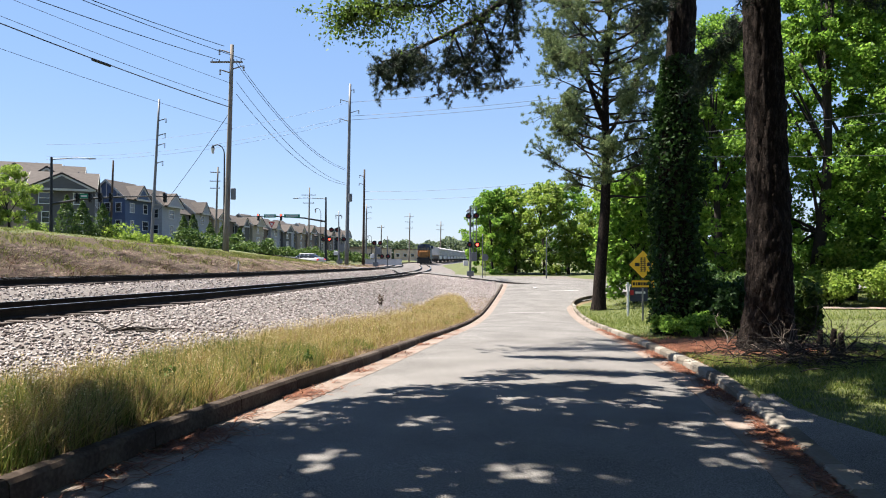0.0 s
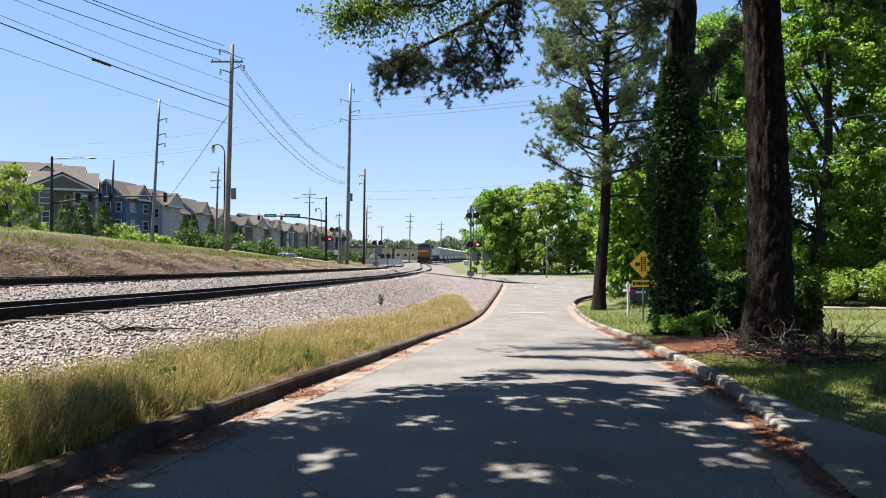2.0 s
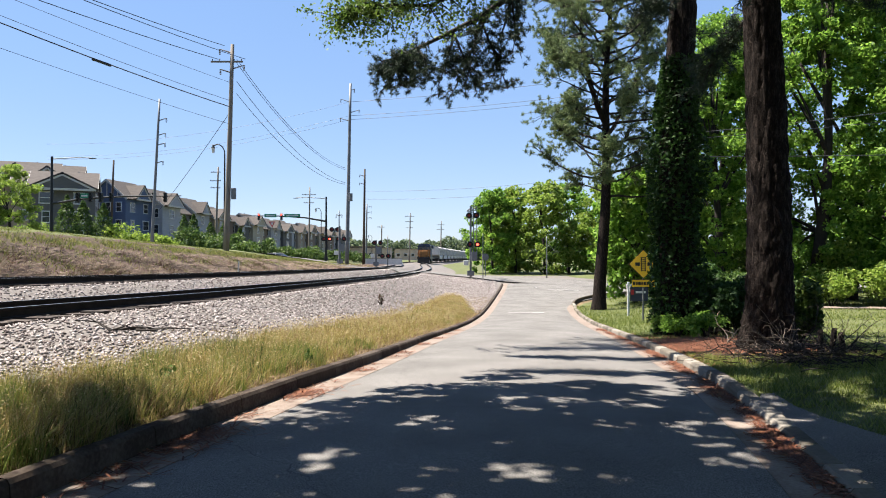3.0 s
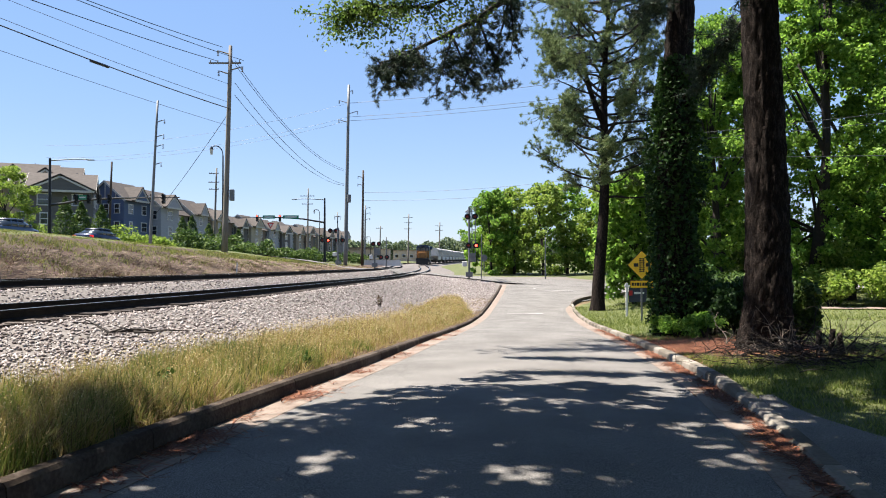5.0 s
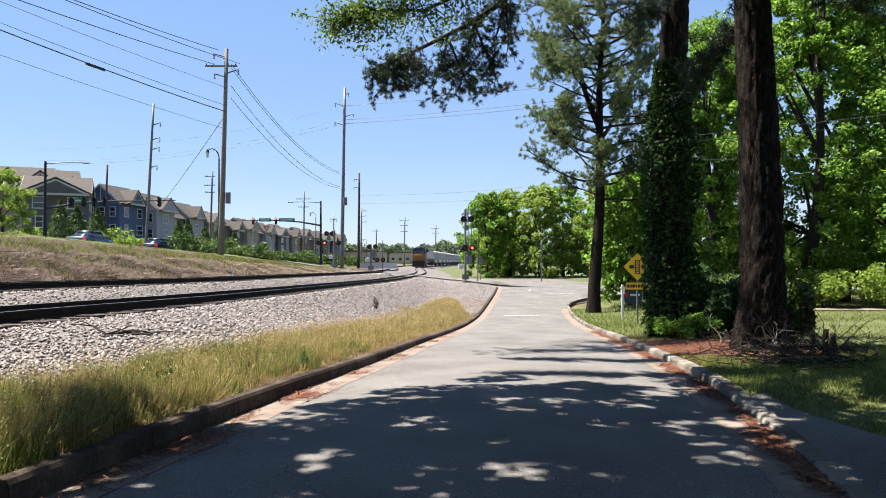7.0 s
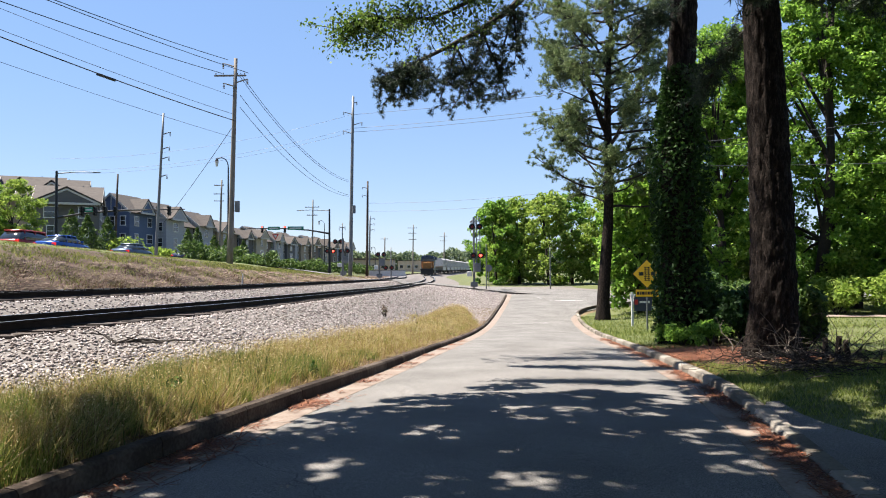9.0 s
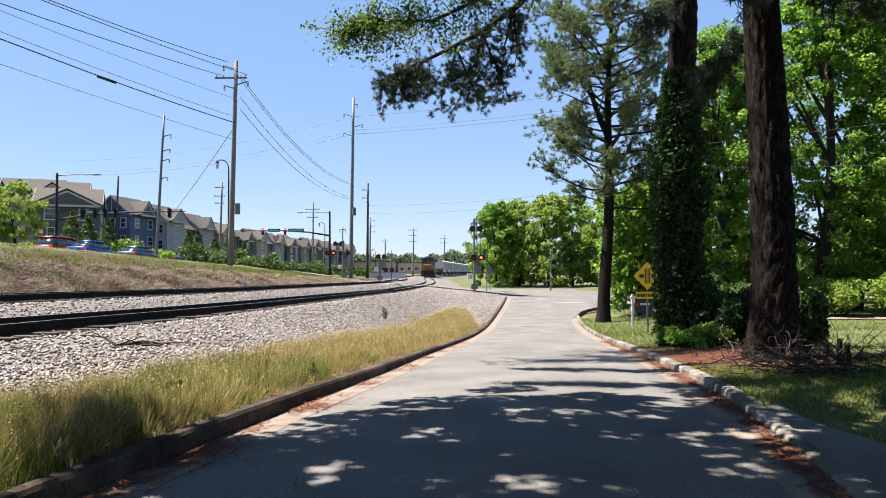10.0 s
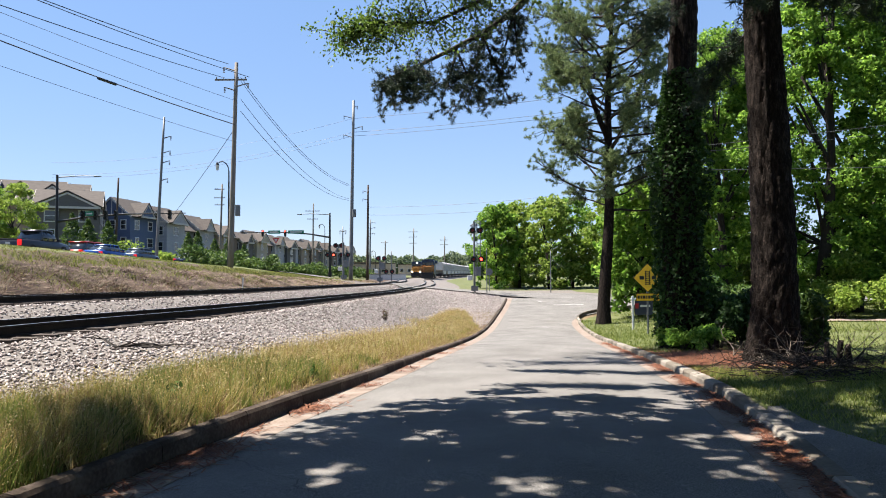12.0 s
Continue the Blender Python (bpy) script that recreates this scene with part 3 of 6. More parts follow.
def pine_tree(x, y, height, r0, seed, label, h0, reach, count, tuft, lean=(0, 0), spikes=16, per=14, width=0.016, ivy=0.0, flare=1.35, needles=None, thick=0.05, top_name="pine_tree", fork=None):
    rng = np.random.default_rng(seed)
    z = ground_z(x, y)
    top = thing(top_name, pose(x, y, z), label, "tree", "roadside pines")
    bm = bmesh.new()

    def stem_at(h):
        f = h / height
        return Vector((lean[0] * f + 0.12 * math.sin(h * 0.45 + seed), lean[1] * f + 0.1 * math.sin(h * 0.3), h))
    near = y < 25
    n, sides = (40, 28) if not near else (170, 84)
    hs = [-0.3 + (height + 0.3) * (i / n) ** (1.25 if not near else 1.6) for i in range(n + 1)]
    rings = []
    for h in hs:
        f = max(0, h / height)
        r = r0 * (1 - 0.82 * f ** 1.1) * (1 + (flare - 1) * math.exp(-max(h, 0) * 2.2))
        ring = []
        for k in range(sides):
            a = 6.2832 * k / sides
            bark = 1 + 0.05 * noise.noise((math.cos(a) * 3, math.sin(a) * 3, h * 0.9 + seed)) + 0.035 * noise.noise((a * 5, h * 4, seed))
            if h < 0.7:
                bark += 0.16 * max(0, math.sin(a * 4 + seed)) * (0.7 - max(h, 0))
            if near and h < 11:
                # plates of bark parted by deep furrows
                d = noise.voronoi((math.cos(a) * r * 11 + 0.6 * math.sin(h * 5), math.sin(a) * r * 11 + seed, h * 3.6))[0]
                bark += 0.13 * min(1, (d[1] - d[0]) * 2.4) - 0.09
            ring.append(bm.verts.new(stem_at(h) + Vector((math.cos(a), math.sin(a), 0)) * r * bark))
        rings.append(ring)
    for a, b in zip(rings, rings[1:]):
        for k in range(sides):
            bm.faces.new((a[k], a[(k + 1) % sides], b[(k + 1) % sides], b[k]))
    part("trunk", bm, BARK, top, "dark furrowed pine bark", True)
    tufts = []
    pine_limbs(rng, stem_at, h0, height * 0.97, count, reach, top, tufts, thick=thick, per=per, inner=4 if fork else 2)
    if fork:
        base = stem_at(fork)
        arm = [base + Vector(q) for q in ((0, 0, -0.2), (-0.55, -0.2, 0.9), (-1.0, -0.3, 2.2), (-1.4, -0.3, 3.8), (-1.6, -0.2, 6.5))]
        bm = bmesh.new()
        pipe(bm, arm, [0.19, 0.16, 0.14, 0.11, 0.04], 10)
        part("forked_stem", bm, BARK, top, smooth=True)

        def arm_at(h):
            g = min(3.999, max(0, (h - base.z + 0.2) / 1.7))
            return arm[int(g)].lerp(arm[int(g) + 1], g - int(g))
        pine_limbs(rng, arm_at, base.z + 1.2, base.z + 6.2, 16, lambda f: 2.8, top, tufts, thick=0.06, per=20, inner=4)
    needle_mesh("crown", np.array(tufts), tuft, width, spikes, needles or NEEDLE_SHADE, rng, top)
    if ivy:
        m = int(ivy * 1500)
        h = rng.uniform(0, 1, m) ** 0.9 * ivy
        a = rng.uniform(0, 6.283, m)
        w = r0 * (1 - 0.5 * h / height) + 0.02 + rng.uniform(0, 1, m) ** 0.7 * (0.27 + 0.12 * np.sin(h * 1.7) + 0.1 * np.sin(a * 3 + h * 2)) * np.clip((ivy - h) * 0.5 + 0.25, 0.15, 1)
        pts = np.stack([np.cos(a) * w, np.sin(a) * w, h], 1) + np.array([stem_at(v) for v in h]) * np.array([1, 1, 0])
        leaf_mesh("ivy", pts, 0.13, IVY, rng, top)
    return top


pine_tree(6.5, 19, 24, 0.5, 3, "tall pine trunk wrapped in dark green ivy", 13.0, lambda f: 3.6 * (1 - 0.55 * f), 14, 0.3, (0.1, 0.2), 9, 22, 0.026, ivy=7.6)
pine_tree(6.25, 13.6, 23, 0.43, 7, "massive dark pine trunk with furrowed bark", 10.5, lambda f: 3.5 * (1 - 0.5 * f), 10, 0.3, (0.55, 0.3), 9, 22, 0.026)
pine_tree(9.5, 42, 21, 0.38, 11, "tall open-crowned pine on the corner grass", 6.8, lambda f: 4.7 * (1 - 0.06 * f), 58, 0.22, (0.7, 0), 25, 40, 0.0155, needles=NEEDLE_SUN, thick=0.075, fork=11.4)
pine_tree(17.5, 62, 14, 0.2, 13, "young slender pine behind the corner", 3.0, lambda f: 2.2 * (1 - 0.6 * f), 24, 0.4, (0.2, 0), 12, 9, 0.03)

# Trees out of view beside and behind the camera, added to block sky light.
for i, (x, y, h, r) in enumerate([(11.5, 1, 17, 5.5), (11, -7, 18, 6), (5, -14, 17, 6), (-3, -20, 17, 6), (-1.5, -11, 15, 5.5)]):
    broadleaf_tree(x, y, h, r, 20 + i, "unseen broadleaf tree added to hold back sky light", 4500, 0.52, LEAF, 0.25, "roadside wood", blobs=90)

RIGHT = "broadleaf wood beside the field"
for i, (x, y, h, r) in enumerate([(15.5, 39, 15.0, 3.0), (18.6, 46, 18.5, 4.2), (20.3, 38, 21, 3.1), (25.2, 43, 23, 3.3), (24, 36, 19, 3.2), (29, 38, 22, 4), (31, 46, 12, 4.5), (36, 41, 12, 4.5), (13, 47, 9, 2.8), (38, 55, 13, 5), (46, 47, 13, 5)]):
    broadleaf_tree(x, y, h, r, 40 + i, "tall broadleaf tree in fresh green leaf", 36000 if i < 6 else 9000, 0.225 if i < 6 else 0.38, LEAF, 0.06, RIGHT, blobs=230)
for i, (x, y, h, r) in enumerate([(6.5, 92, 11.0, 3.6), (10, 96, 11.5, 4), (13.2, 90, 11.8, 3.8), (16.8, 93, 11.8, 4), (20.5, 88, 11.2, 3.8), (24, 86, 10.5, 3.6), (28, 84, 11, 4), (33, 82, 12, 4.5), (8.5, 99, 9, 3.5)]):
    broadleaf_tree(x, y, h, r, 70 + i, "full broadleaf tree behind the cross street", 10500, 0.38, LEAFY if i % 3 else LEAF, 0.02, "trees behind the cross street", blobs=130)


def shrub(x, y, h, r, seed, label, mat, leaves=1500, size=0.16, name="shrub", cat="shrub", group="", z=None, cone=False):
    rng = np.random.default_rng(seed)
    top = thing(name, pose(x, y, ground_z(x, y) if z is None else z), label, cat, group)
    for k in range(5):
        a = k * 1.26
        bm = bmesh.new()
        pipe(bm, limb_pts(rng, (0, 0, -0.05), (math.cos(a) * 0.5, math.sin(a) * 0.5, 1), h * 0.7, 0.15, 0.05, 4), [0.03, 0.025, 0.02, 0.012, 0.006], 5)
        part("stem", bm, BRANCH, top)
    if cone:
        f = rng.uniform(0, 1, leaves) ** 1.3
        a = rng.uniform(0, 6.283, leaves)
        w = r * (1 - f) ** 0.75 * rng.uniform(0.55, 1.1, leaves) * (1 + 0.15 * np.sin(f * 40))
        pts = np.stack([np.cos(a) * w, np.sin(a) * w, f * h + 0.1], 1)
    else:
        blobs = 14
        pts = []
        for k in range(blobs):
            a, rr = rng.uniform(0, 6.283), r * math.sqrt(rng.uniform(0, 0.8))
            c = np.array([math.cos(a) * rr, math.sin(a) * rr, h * rng.uniform(0.25, 0.85)])
            m = leaves // blobs
            q = unit(rng, m) * rng.uniform(0.2, 1, (m, 1)) ** 0.5 * np.array([r * 0.42, r * 0.42, h * 0.25])
            pts.append(c + q)
        pts = np.concatenate(pts)
        pts[:, 2] = np.maximum(pts[:, 2], 0.02)
    leaf_mesh("foliage", pts, size, mat, rng, top)
    return top


for i, (x, y, h, r) in enumerate([(19.5, 35, 1.9, 1.5), (22, 33.5, 2.4, 1.6), (24.5, 33, 2.6, 2), (21, 37, 3.6, 1.2), (27, 33, 2.8, 2)]):
    shrub(x, y, h, r, 100 + i, "pale yellow-green spreading shrub at the wood's edge", LEAFY, 2600, 0.2)

for i, (x, y, h, r) in enumerate([(7.7, 18.2, 1.3, 0.7), (8.6, 19.6, 1.5, 0.9), (9.6, 21.5, 1.6, 1.0), (7.6, 20.8, 2.0, 0.8), (10.6, 24, 1.7, 1.2), (8.9, 24, 1.9, 1.1), (12, 27, 1.8, 1.3), (8.3, 16.6, 1.1, 0.7), (7.0, 18.0, 0.9, 0.5), (7.15, 14.1, 1.25, 0.4)]):
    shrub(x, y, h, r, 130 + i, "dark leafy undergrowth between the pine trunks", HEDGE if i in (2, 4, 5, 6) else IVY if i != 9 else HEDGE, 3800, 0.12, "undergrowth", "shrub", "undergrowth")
for i, (x, y, r) in enumerate([(6.05, 18.0, 0.5), (6.5, 17.2, 0.5), (6.0, 18.9, 0.4)]):
    shrub(x, y, 0.62, r, 150 + i, "low bright green plants at the ivy trunk", LEAF, 1100, 0.1, "ground_plant", "plant")


for i, (x, y, h, r) in enumerate([(17, 53, 4.5, 3.0), (21, 52, 5.0, 3.0), (25.5, 53, 5.5, 3.2), (30.5, 53, 5.5, 3.2), (35.5, 54, 5.5, 3.2)]):
    shrub(x, y, h, r, 160 + i, "dense green thicket at the wood's foot", HEDGE, 5000, 0.32, "thicket", "shrub", "thicket at the wood")


# ---- overhanging branches ----
def dark_bough(root, tip, seed, spread=0.5, twigs=40, inner=2):
    rng = np.random.default_rng(seed)
    root, tip = Vector(root), Vector(tip)
    top = thing("pine_bough", Matrix.Translation(root), "dark needled pine bough; the high ones unseen, added for shade", "branch")
    d = tip - root
    p = [d * (i / 6) + Vector((0, 0, 0.12 * math.sin(3.1 * i / 6))) for i in range(7)]
    bm, tufts = bmesh.new(), []
    pipe(bm, p, [0.06, 0.05, 0.04, 0.032, 0.025, 0.016, 0.008], 6)
    for k in range(twigs):
        i = rng.integers(inner, 7)
        tw = limb_pts(rng, p[i - 1].lerp(p[i], rng.uniform(0, 1)), d.normalized() + Vector(rng.normal(0, 0.9, 3)), rng.uniform(0.3, 0.9) * spread * 1.6, 0.25, -0.04, 4)
        pipe(bm, tw, [0.012, 0.01, 0.008, 0.006, 0.004], 4)
        for w in (1, 2, 3, 4, 4):
            tufts.append(np.array(tw[w]) + rng.normal(0, 0.05, 3))
    part("limb", bm, BRANCH, top)
    needle_mesh("needles", np.array(tufts), 0.2, 0.008, 22, NEEDLE_SHADE, rng, top, 0.0)


# Six high boughs out of view, added to cast streaks of shade below.
for tip, seed in (((-3.4, 16.9, 11.2), 71), ((-2.6, 18.5, 12.2), 72), ((-1.2, 20.5, 11.4), 73), ((0.2, 21.6, 12.4), 74)):
    dark_bough((6.3, 19.0, 10.8), tip, seed, 1.3, 150, 4)
dark_bough((6.2, 18.8, 10.4), (1.0, 15.1, 10.9), 75, 1.2, 120, 4)
dark_bough((6.2, 18.8, 11.0), (2.4, 15.3, 12.2), 76, 1.2, 110, 4)
dark_bough((6.3, 13.9, 6.6), (5.9, 16.2, 5.6), 61, 0.5, 60)
dark_bough((6.3, 18.9, 8.4), (5.3, 18.6, 8.2), 62, 0.5, 45)
dark_bough((6.4, 13.6, 7.2), (8.9, 12.8, 6.5), 63, 0.5, 60)
dark_bough((6.4, 13.6, 7.3), (5.6, 12.6, 6.5), 64, 0.3, 30)

def overhang():
    rng = np.random.default_rng(5)
    top = thing("overhanging_bough", pose(2.5, 14, 8.1), "dark drooping pine bough against the sky", "branch")
    bm, tufts = bmesh.new(), []
    main = [Vector(p) for p in ((0, 0.2, 0), (-1.1, 0, -1.15), (-1.75, 0, -1.63), (-2.3, 0, -1.9), (-3.0, 0, -2.25), (-3.45, 0, -2.45), (-3.7, 0.1, -2.48))]
    pipe(bm, main, [0.09, 0.075, 0.06, 0.045, 0.035, 0.022, 0.01], 7)
    sub = [(1, (-0.3, 0.2, -1.7)), (1, (0.1, -0.3, -1.3)), (2, (0.1, 0.2, -1.7)), (2, (0.45, -0.1, -1.5)), (2, (-0.25, 0, -1.6)), (3, (-0.15, 0.2, -1.4)), (3, (0.2, -0.2, -1.5)), (4, (-0.3, 0.2, -0.75)), (4, (0.15, -0.2, -0.8)), (5, (-0.15, 0.1, -0.7)), (5, (0.1, -0.2, -0.6)), (6, (-0.1, 0, -0.3))]
    arms = [main]
    for i, d in sub:
        arm = limb_pts(rng, main[i], d, Vector(d).length, 0.16, -0.05, 6)
        pipe(bm, arm, [0.03, 0.026, 0.022, 0.018, 0.013, 0.009, 0.005], 5)
        arms += [arm, arm]
    for k in range(330):
        arm = arms[rng.integers(0, len(arms))]
        i = rng.integers(1, 7)
        o = arm[i - 1].lerp(arm[i], rng.uniform(0, 1))
        tw = limb_pts(rng, o, (rng.normal(-0.1, 0.7), rng.normal(0, 0.6), rng.uniform(-0.8, 0.5)), rng.uniform(0.15, 0.42), 0.25, -0.05, 5)
        pipe(bm, tw, [0.012, 0.01, 0.009, 0.008, 0.006, 0.004], 4)
        for w in (2, 3, 4, 5, 5):
            tufts.append(np.array(tw[w]) + rng.normal(0, 0.05, 3))
    part("limb", bm, BRANCH, top)
    needle_mesh("needles", np.array(tufts), 0.1, 0.0055, 32, NEEDLE_SHADE, rng, top, 0.0)
    top = thing("overhanging_bough", pose(0.5, 11.5, 6.2), "leafy bright green bough hanging over the street", "branch")
    bm, pts = bmesh.new(), []
    main = [Vector(p) for p in ((3.4, 0, 1.3), (0.9, 0, 0.35), (-0.7, 0, -0.4), (-1.6, 0, -0.4), (-2.2, 0, -0.6))]
    pipe(bm, main, [0.05, 0.04, 0.028, 0.018, 0.006], 6)
    for k in range(150):
        i = rng.integers(1, 5)
        o = main[i - 1].lerp(main[i], rng.uniform(0, 1))
        tw = limb_pts(rng, o, (rng.normal(-0.2, 0.6), rng.normal(0, 0.6), rng.uniform(-0.7, 0.7)), rng.uniform(0.25, 0.7), 0.2, -0.06, 4)
        pipe(bm, tw, [0.01, 0.008, 0.007, 0.005, 0.003], 4)
        for w in (1, 2, 3, 4, 4):
            pts.append(np.array(tw[w]) + rng.normal(0, 0.09, (13, 3)))
    part("limb", bm, BRANCH, top)
    leaf_mesh("leaves", np.concatenate(pts), 0.06, BOUGHLEAF, rng, top)


overhang()


def unseen_canopy_tree():
    """An unseen broadleaf tree beside the street; its crown is shaped to shade it."""
    rng = np.random.default_rng(21)
    top = thing("tree", pose(7.2, 4.2, ground_z(7.2, 4.2)), "unseen broadleaf tree whose added crown shades the street", "tree")
    bm = bmesh.new()
    pipe(bm, [(0, 0, -0.3), (-0.1, 0.1, 3), (-0.5, 0.6, 6.5), (-1.6, 1.6, 9.5)], [0.42, 0.33, 0.28, 0.2], 14)
    part("trunk", bm, BARK, top, smooth=True)
    pts = []
    for k in range(4600):
        x, y = rng.uniform(-11.2, 11.8), rng.uniform(-6.4, 16.6)
        if x < -7.75 + 0.3 * math.sin(y * 2.3) or not ((x - 1.9) ** 2 / 96 + (y - 3.4) ** 2 / 80 < 1 or (x + 6.3) ** 2 / 13 + (y - 3.1) ** 2 / 17 < 1 or (x - 3.7) ** 2 + (y - 12.8) ** 2 < 1.2):
            continue
        # the crown has two thin spots for sun flecks and is close in its middle
        thin = ((x + 1.2) / 1.9) ** 2 + ((y - 9.9) / 2.2) ** 2 < 1 or ((x - 1.6) / 1.6) ** 2 + ((y - 11.4) / 1.2) ** 2 < 1
        if 0.8 * noise.noise((x * 1.5, y * 1.5, 3.3)) + 0.8 * noise.noise((x * 4.1, y * 4.1, 7.7)) < (-0.22 if thin else -0.74 if -5.5 < x < 6 and y < 8.8 else -0.6) or thin and rng.uniform() < 0.36:
            continue
        z = rng.uniform(7.6, 12.0)
        c, sz, m = np.array([x - 7.2, y - 4.2, z]), rng.uniform(0.29, 0.58), 68
        q = unit(rng, m) * rng.uniform(0.1, 1, (m, 1)) ** 0.6 * np.array([sz, sz, sz * 0.45])
        pts.append(c + q)
        if k % 30 == 0:
            bm = bmesh.new()
            pipe(bm, [(-1.6, 1.6, 9.4), ((c[0] - 1.6) / 2, (c[1] + 1.6) / 2, (9.4 + z) / 2 + 0.5), tuple(c)], [0.12, 0.08, 0.02], 6)
            part("limb", bm, BRANCH, top)
    leaf_mesh("crown", np.concatenate(pts), 0.26, SHADE_CROWN, rng, top)


unseen_canopy_tree()


# ---- poles and wires ----
def crossarm(top, z, half, m=POLEWOOD, ang=0):
    rot = Matrix.Rotation(radians(ang), 4, "Z")
    part("crossarm", box(bmesh.new(), (0, 0, z), (half * 2, 0.11, 0.13), rot, 0.01), m, top)
    for s in (-0.9, -0.45, 0.45, 0.9):
        bm = bmesh.new()
        p = rot @ Vector((half * s, 0, z + 0.06))
        rod(bm, p, p + Vector((0, 0, 0.14)), 0.03, 0.03, 8)
        rod(bm, p + Vector((0, 0, 0.08)), p + Vector((0, 0, 0.16)), 0.06, 0.045, 8)
        part("insulator", bm, GALV, top)


def pole(name, x, y, ztop, r, mat, label, lean=(0, 0), z=None, arms=(), brackets=(), side_ang=0, group="utility poles"):
    z = ground_z(x, y) if z is None else z
    top = thing(name, pose(x, y, z), label, "utility pole", group)
    h = ztop - z
    bm = bmesh.new()
    pipe(bm, [(lean[0] * i / 6, lean[1] * i / 6, -0.4 + (h + 0.4) * i / 6) for i in range(7)], [r * (1 - 0.42 * i / 6) for i in range(7)], 12)
    part("post", bm, mat, top, smooth=True)
    for za, half in arms:
        crossarm(top, za - z, half, mat, side_ang)
    for zb, side, ln in brackets:
        bm = bmesh.new()
        f = (zb - z) / h
        c = Vector((lean[0] * f, lean[1] * f, zb - z))
        pipe(bm, [c, c + Vector((side * ln * 0.7, 0, ln * 0.22)), c + Vector((side * ln, 0, ln * 0.3))], [0.06, 0.05, 0.04], 6)
        e = c + Vector((side * ln, 0, ln * 0.3))
        for k in range(4):
            rod(bm, e - Vector((0, 0, 0.12 * k)), e - Vector((0, 0, 0.12 * k + 0.06)), 0.09, 0.06, 8)
        part("bracket", bm, mat, top)
    return top


pole("utility_pole", -17.5, 56, 18.9, 0.24, POLEWOOD, "tall weathered wooden utility pole on the grassy bank", (0.45, 0), arms=[(17.5, 1.3)], brackets=[(18.2, -1, 1.0), (16.6, -1, 0.9), (16.9, 1, 1.0)])
bm = box(bmesh.new(), (-16.85, 55.8, 6.8), (0.35, 0.35, 0.9), None, 0.05)
tagged(part("meter_box", bm, GALV), "grey equipment box strapped to the utility pole", "equipment box")
pole("utility_pole", -12.5, 90, 24.3, 0.27, GALV, "very tall slender grey transmission pole beside the crossing", (0.45, 0), brackets=[(23.4, 1, 0.5), (21.9, -1, 1.2), (20.5, 1, 1.2), (19.4, -1, 1.2)])
pole("utility_pole", -29.4, 70, 17.7, 0.17, GALV, "tall grey steel transmission pole behind the bank", (0.75, 0), brackets=[(15.5, 1, 0.8), (14.0, 1, 0.8), (13.0, 1, 0.8), (11.2, 1, 0.7)])
pole("utility_pole", -14, 122, 17.3, 0.26, DARKWOOD, "brown wooden utility pole beyond the crossing", (0.2, 0), brackets=[(16.0, -1, 0.9), (14.6, -1, 0.9)])
pole("utility_pole", -42, 128, 18.5, 0.24, POLEWOOD, "wooden utility pole among the townhouses", (0.5, 0), arms=[(17.5, 0.9), (15.9, 1.0), (14.6, 0.9)])
pole("utility_pole", -46, 96, 15.2, 0.2, DARKWOOD, "brown wooden utility pole beside the townhouses", (0.4, 0))
pole("utility_pole", -30, 155, 17.5, 0.22, POLEWOOD, "weathered pole with several crossarms", (0.2, 0), arms=[(15.8, 1.6), (14.0, 1.2)])
pole("utility_pole", -11, 225, 16.3, 0.26, POLEWOOD, "distant wooden pole with three crossarms", (0.3, 0), arms=[(15.2, 1.5), (13.5, 1.3), (11.5, 1.2)], z=0.5)
pole("utility_pole", -1, 240, 14.5, 0.26, POLEWOOD, "distant wooden pole with crossarms", (0.3, 0), arms=[(13.2, 1.3), (11.6, 1.3)], z=0.5)
pole("utility_pole", -16.7, 150, 13.4, 0.22, GALV, "grey transmission pole with side brackets", (0.2, 0), brackets=[(12.6, 1, 1.0), (11.4, 1, 1.0), (10.2, 1, 1.0)])
pole("utility_pole", -17.9, 200, 11.2, 0.24, POLEWOOD, "distant slender wooden pole", (0.2, 0), arms=[(10.6, 1.0)])
pole("utility_pole", -8.8, 110, 5.2, 0.12, GALV, "short pale post beyond the crossing")
pole("utility_pole", -12.9, 86, 7.5, 0.1, GALV, "slim grey post beside the crossing mast", brackets=[(6.9, 1, 0.35), (6.9, -1, 0.35)])
pole("utility_pole", 16.2, 63, 7.1, 0.15, DARKWOOD, "reddish brown wooden pole at the corner", (0.2, 0))


def wire(a, b, sag=0.5, r=0.018, name="power_line", label="thin dark overhead power line"):
    a, b = Vector(a), Vector(b)
    bm = bmesh.new()
    pipe(bm, [a.lerp(b, t) - Vector((0, 0, 4 * sag * t * (1 - t))) for t in [i / 14 for i in range(15)]], r, 4)
    return tagged(part(name, bm, WIRE), label, "power line", "overhead lines")


# fans of lines from the bank pole to the poles before and behind
for a, b, sag, r in [((-17.7, 56, 18.8), (-26, 10, 14.2), 0.6, 0.024), ((-18.2, 56, 17.7), (-27, 10, 13.5), 0.5, 0.024), ((-16.0, 56, 17.7), (-24.5, 10, 13.6), 0.5, 0.022),
                     ((-17.2, 56, 15.8), (-27, 10, 14.2), 0.4, 0.014), ((-17.1, 56, 14.3), (-26.5, 10, 13.6), 0.5, 0.017), ((-17.1, 56, 13.8), (-26, 10, 13.2), 0.5, 0.038), ((-17.1, 56, 12.4), (-27, 10, 12.3), 0.4, 0.016)]:
    wire(a, b, sag, r)
for z, e in ((17.7, 13.3), (17.4, 13.1), (15.9, 11.4), (14.9, 11.2)):
    wire((-16.7, 56, z), (-12.7, 90, e), 1.5, 0.022)
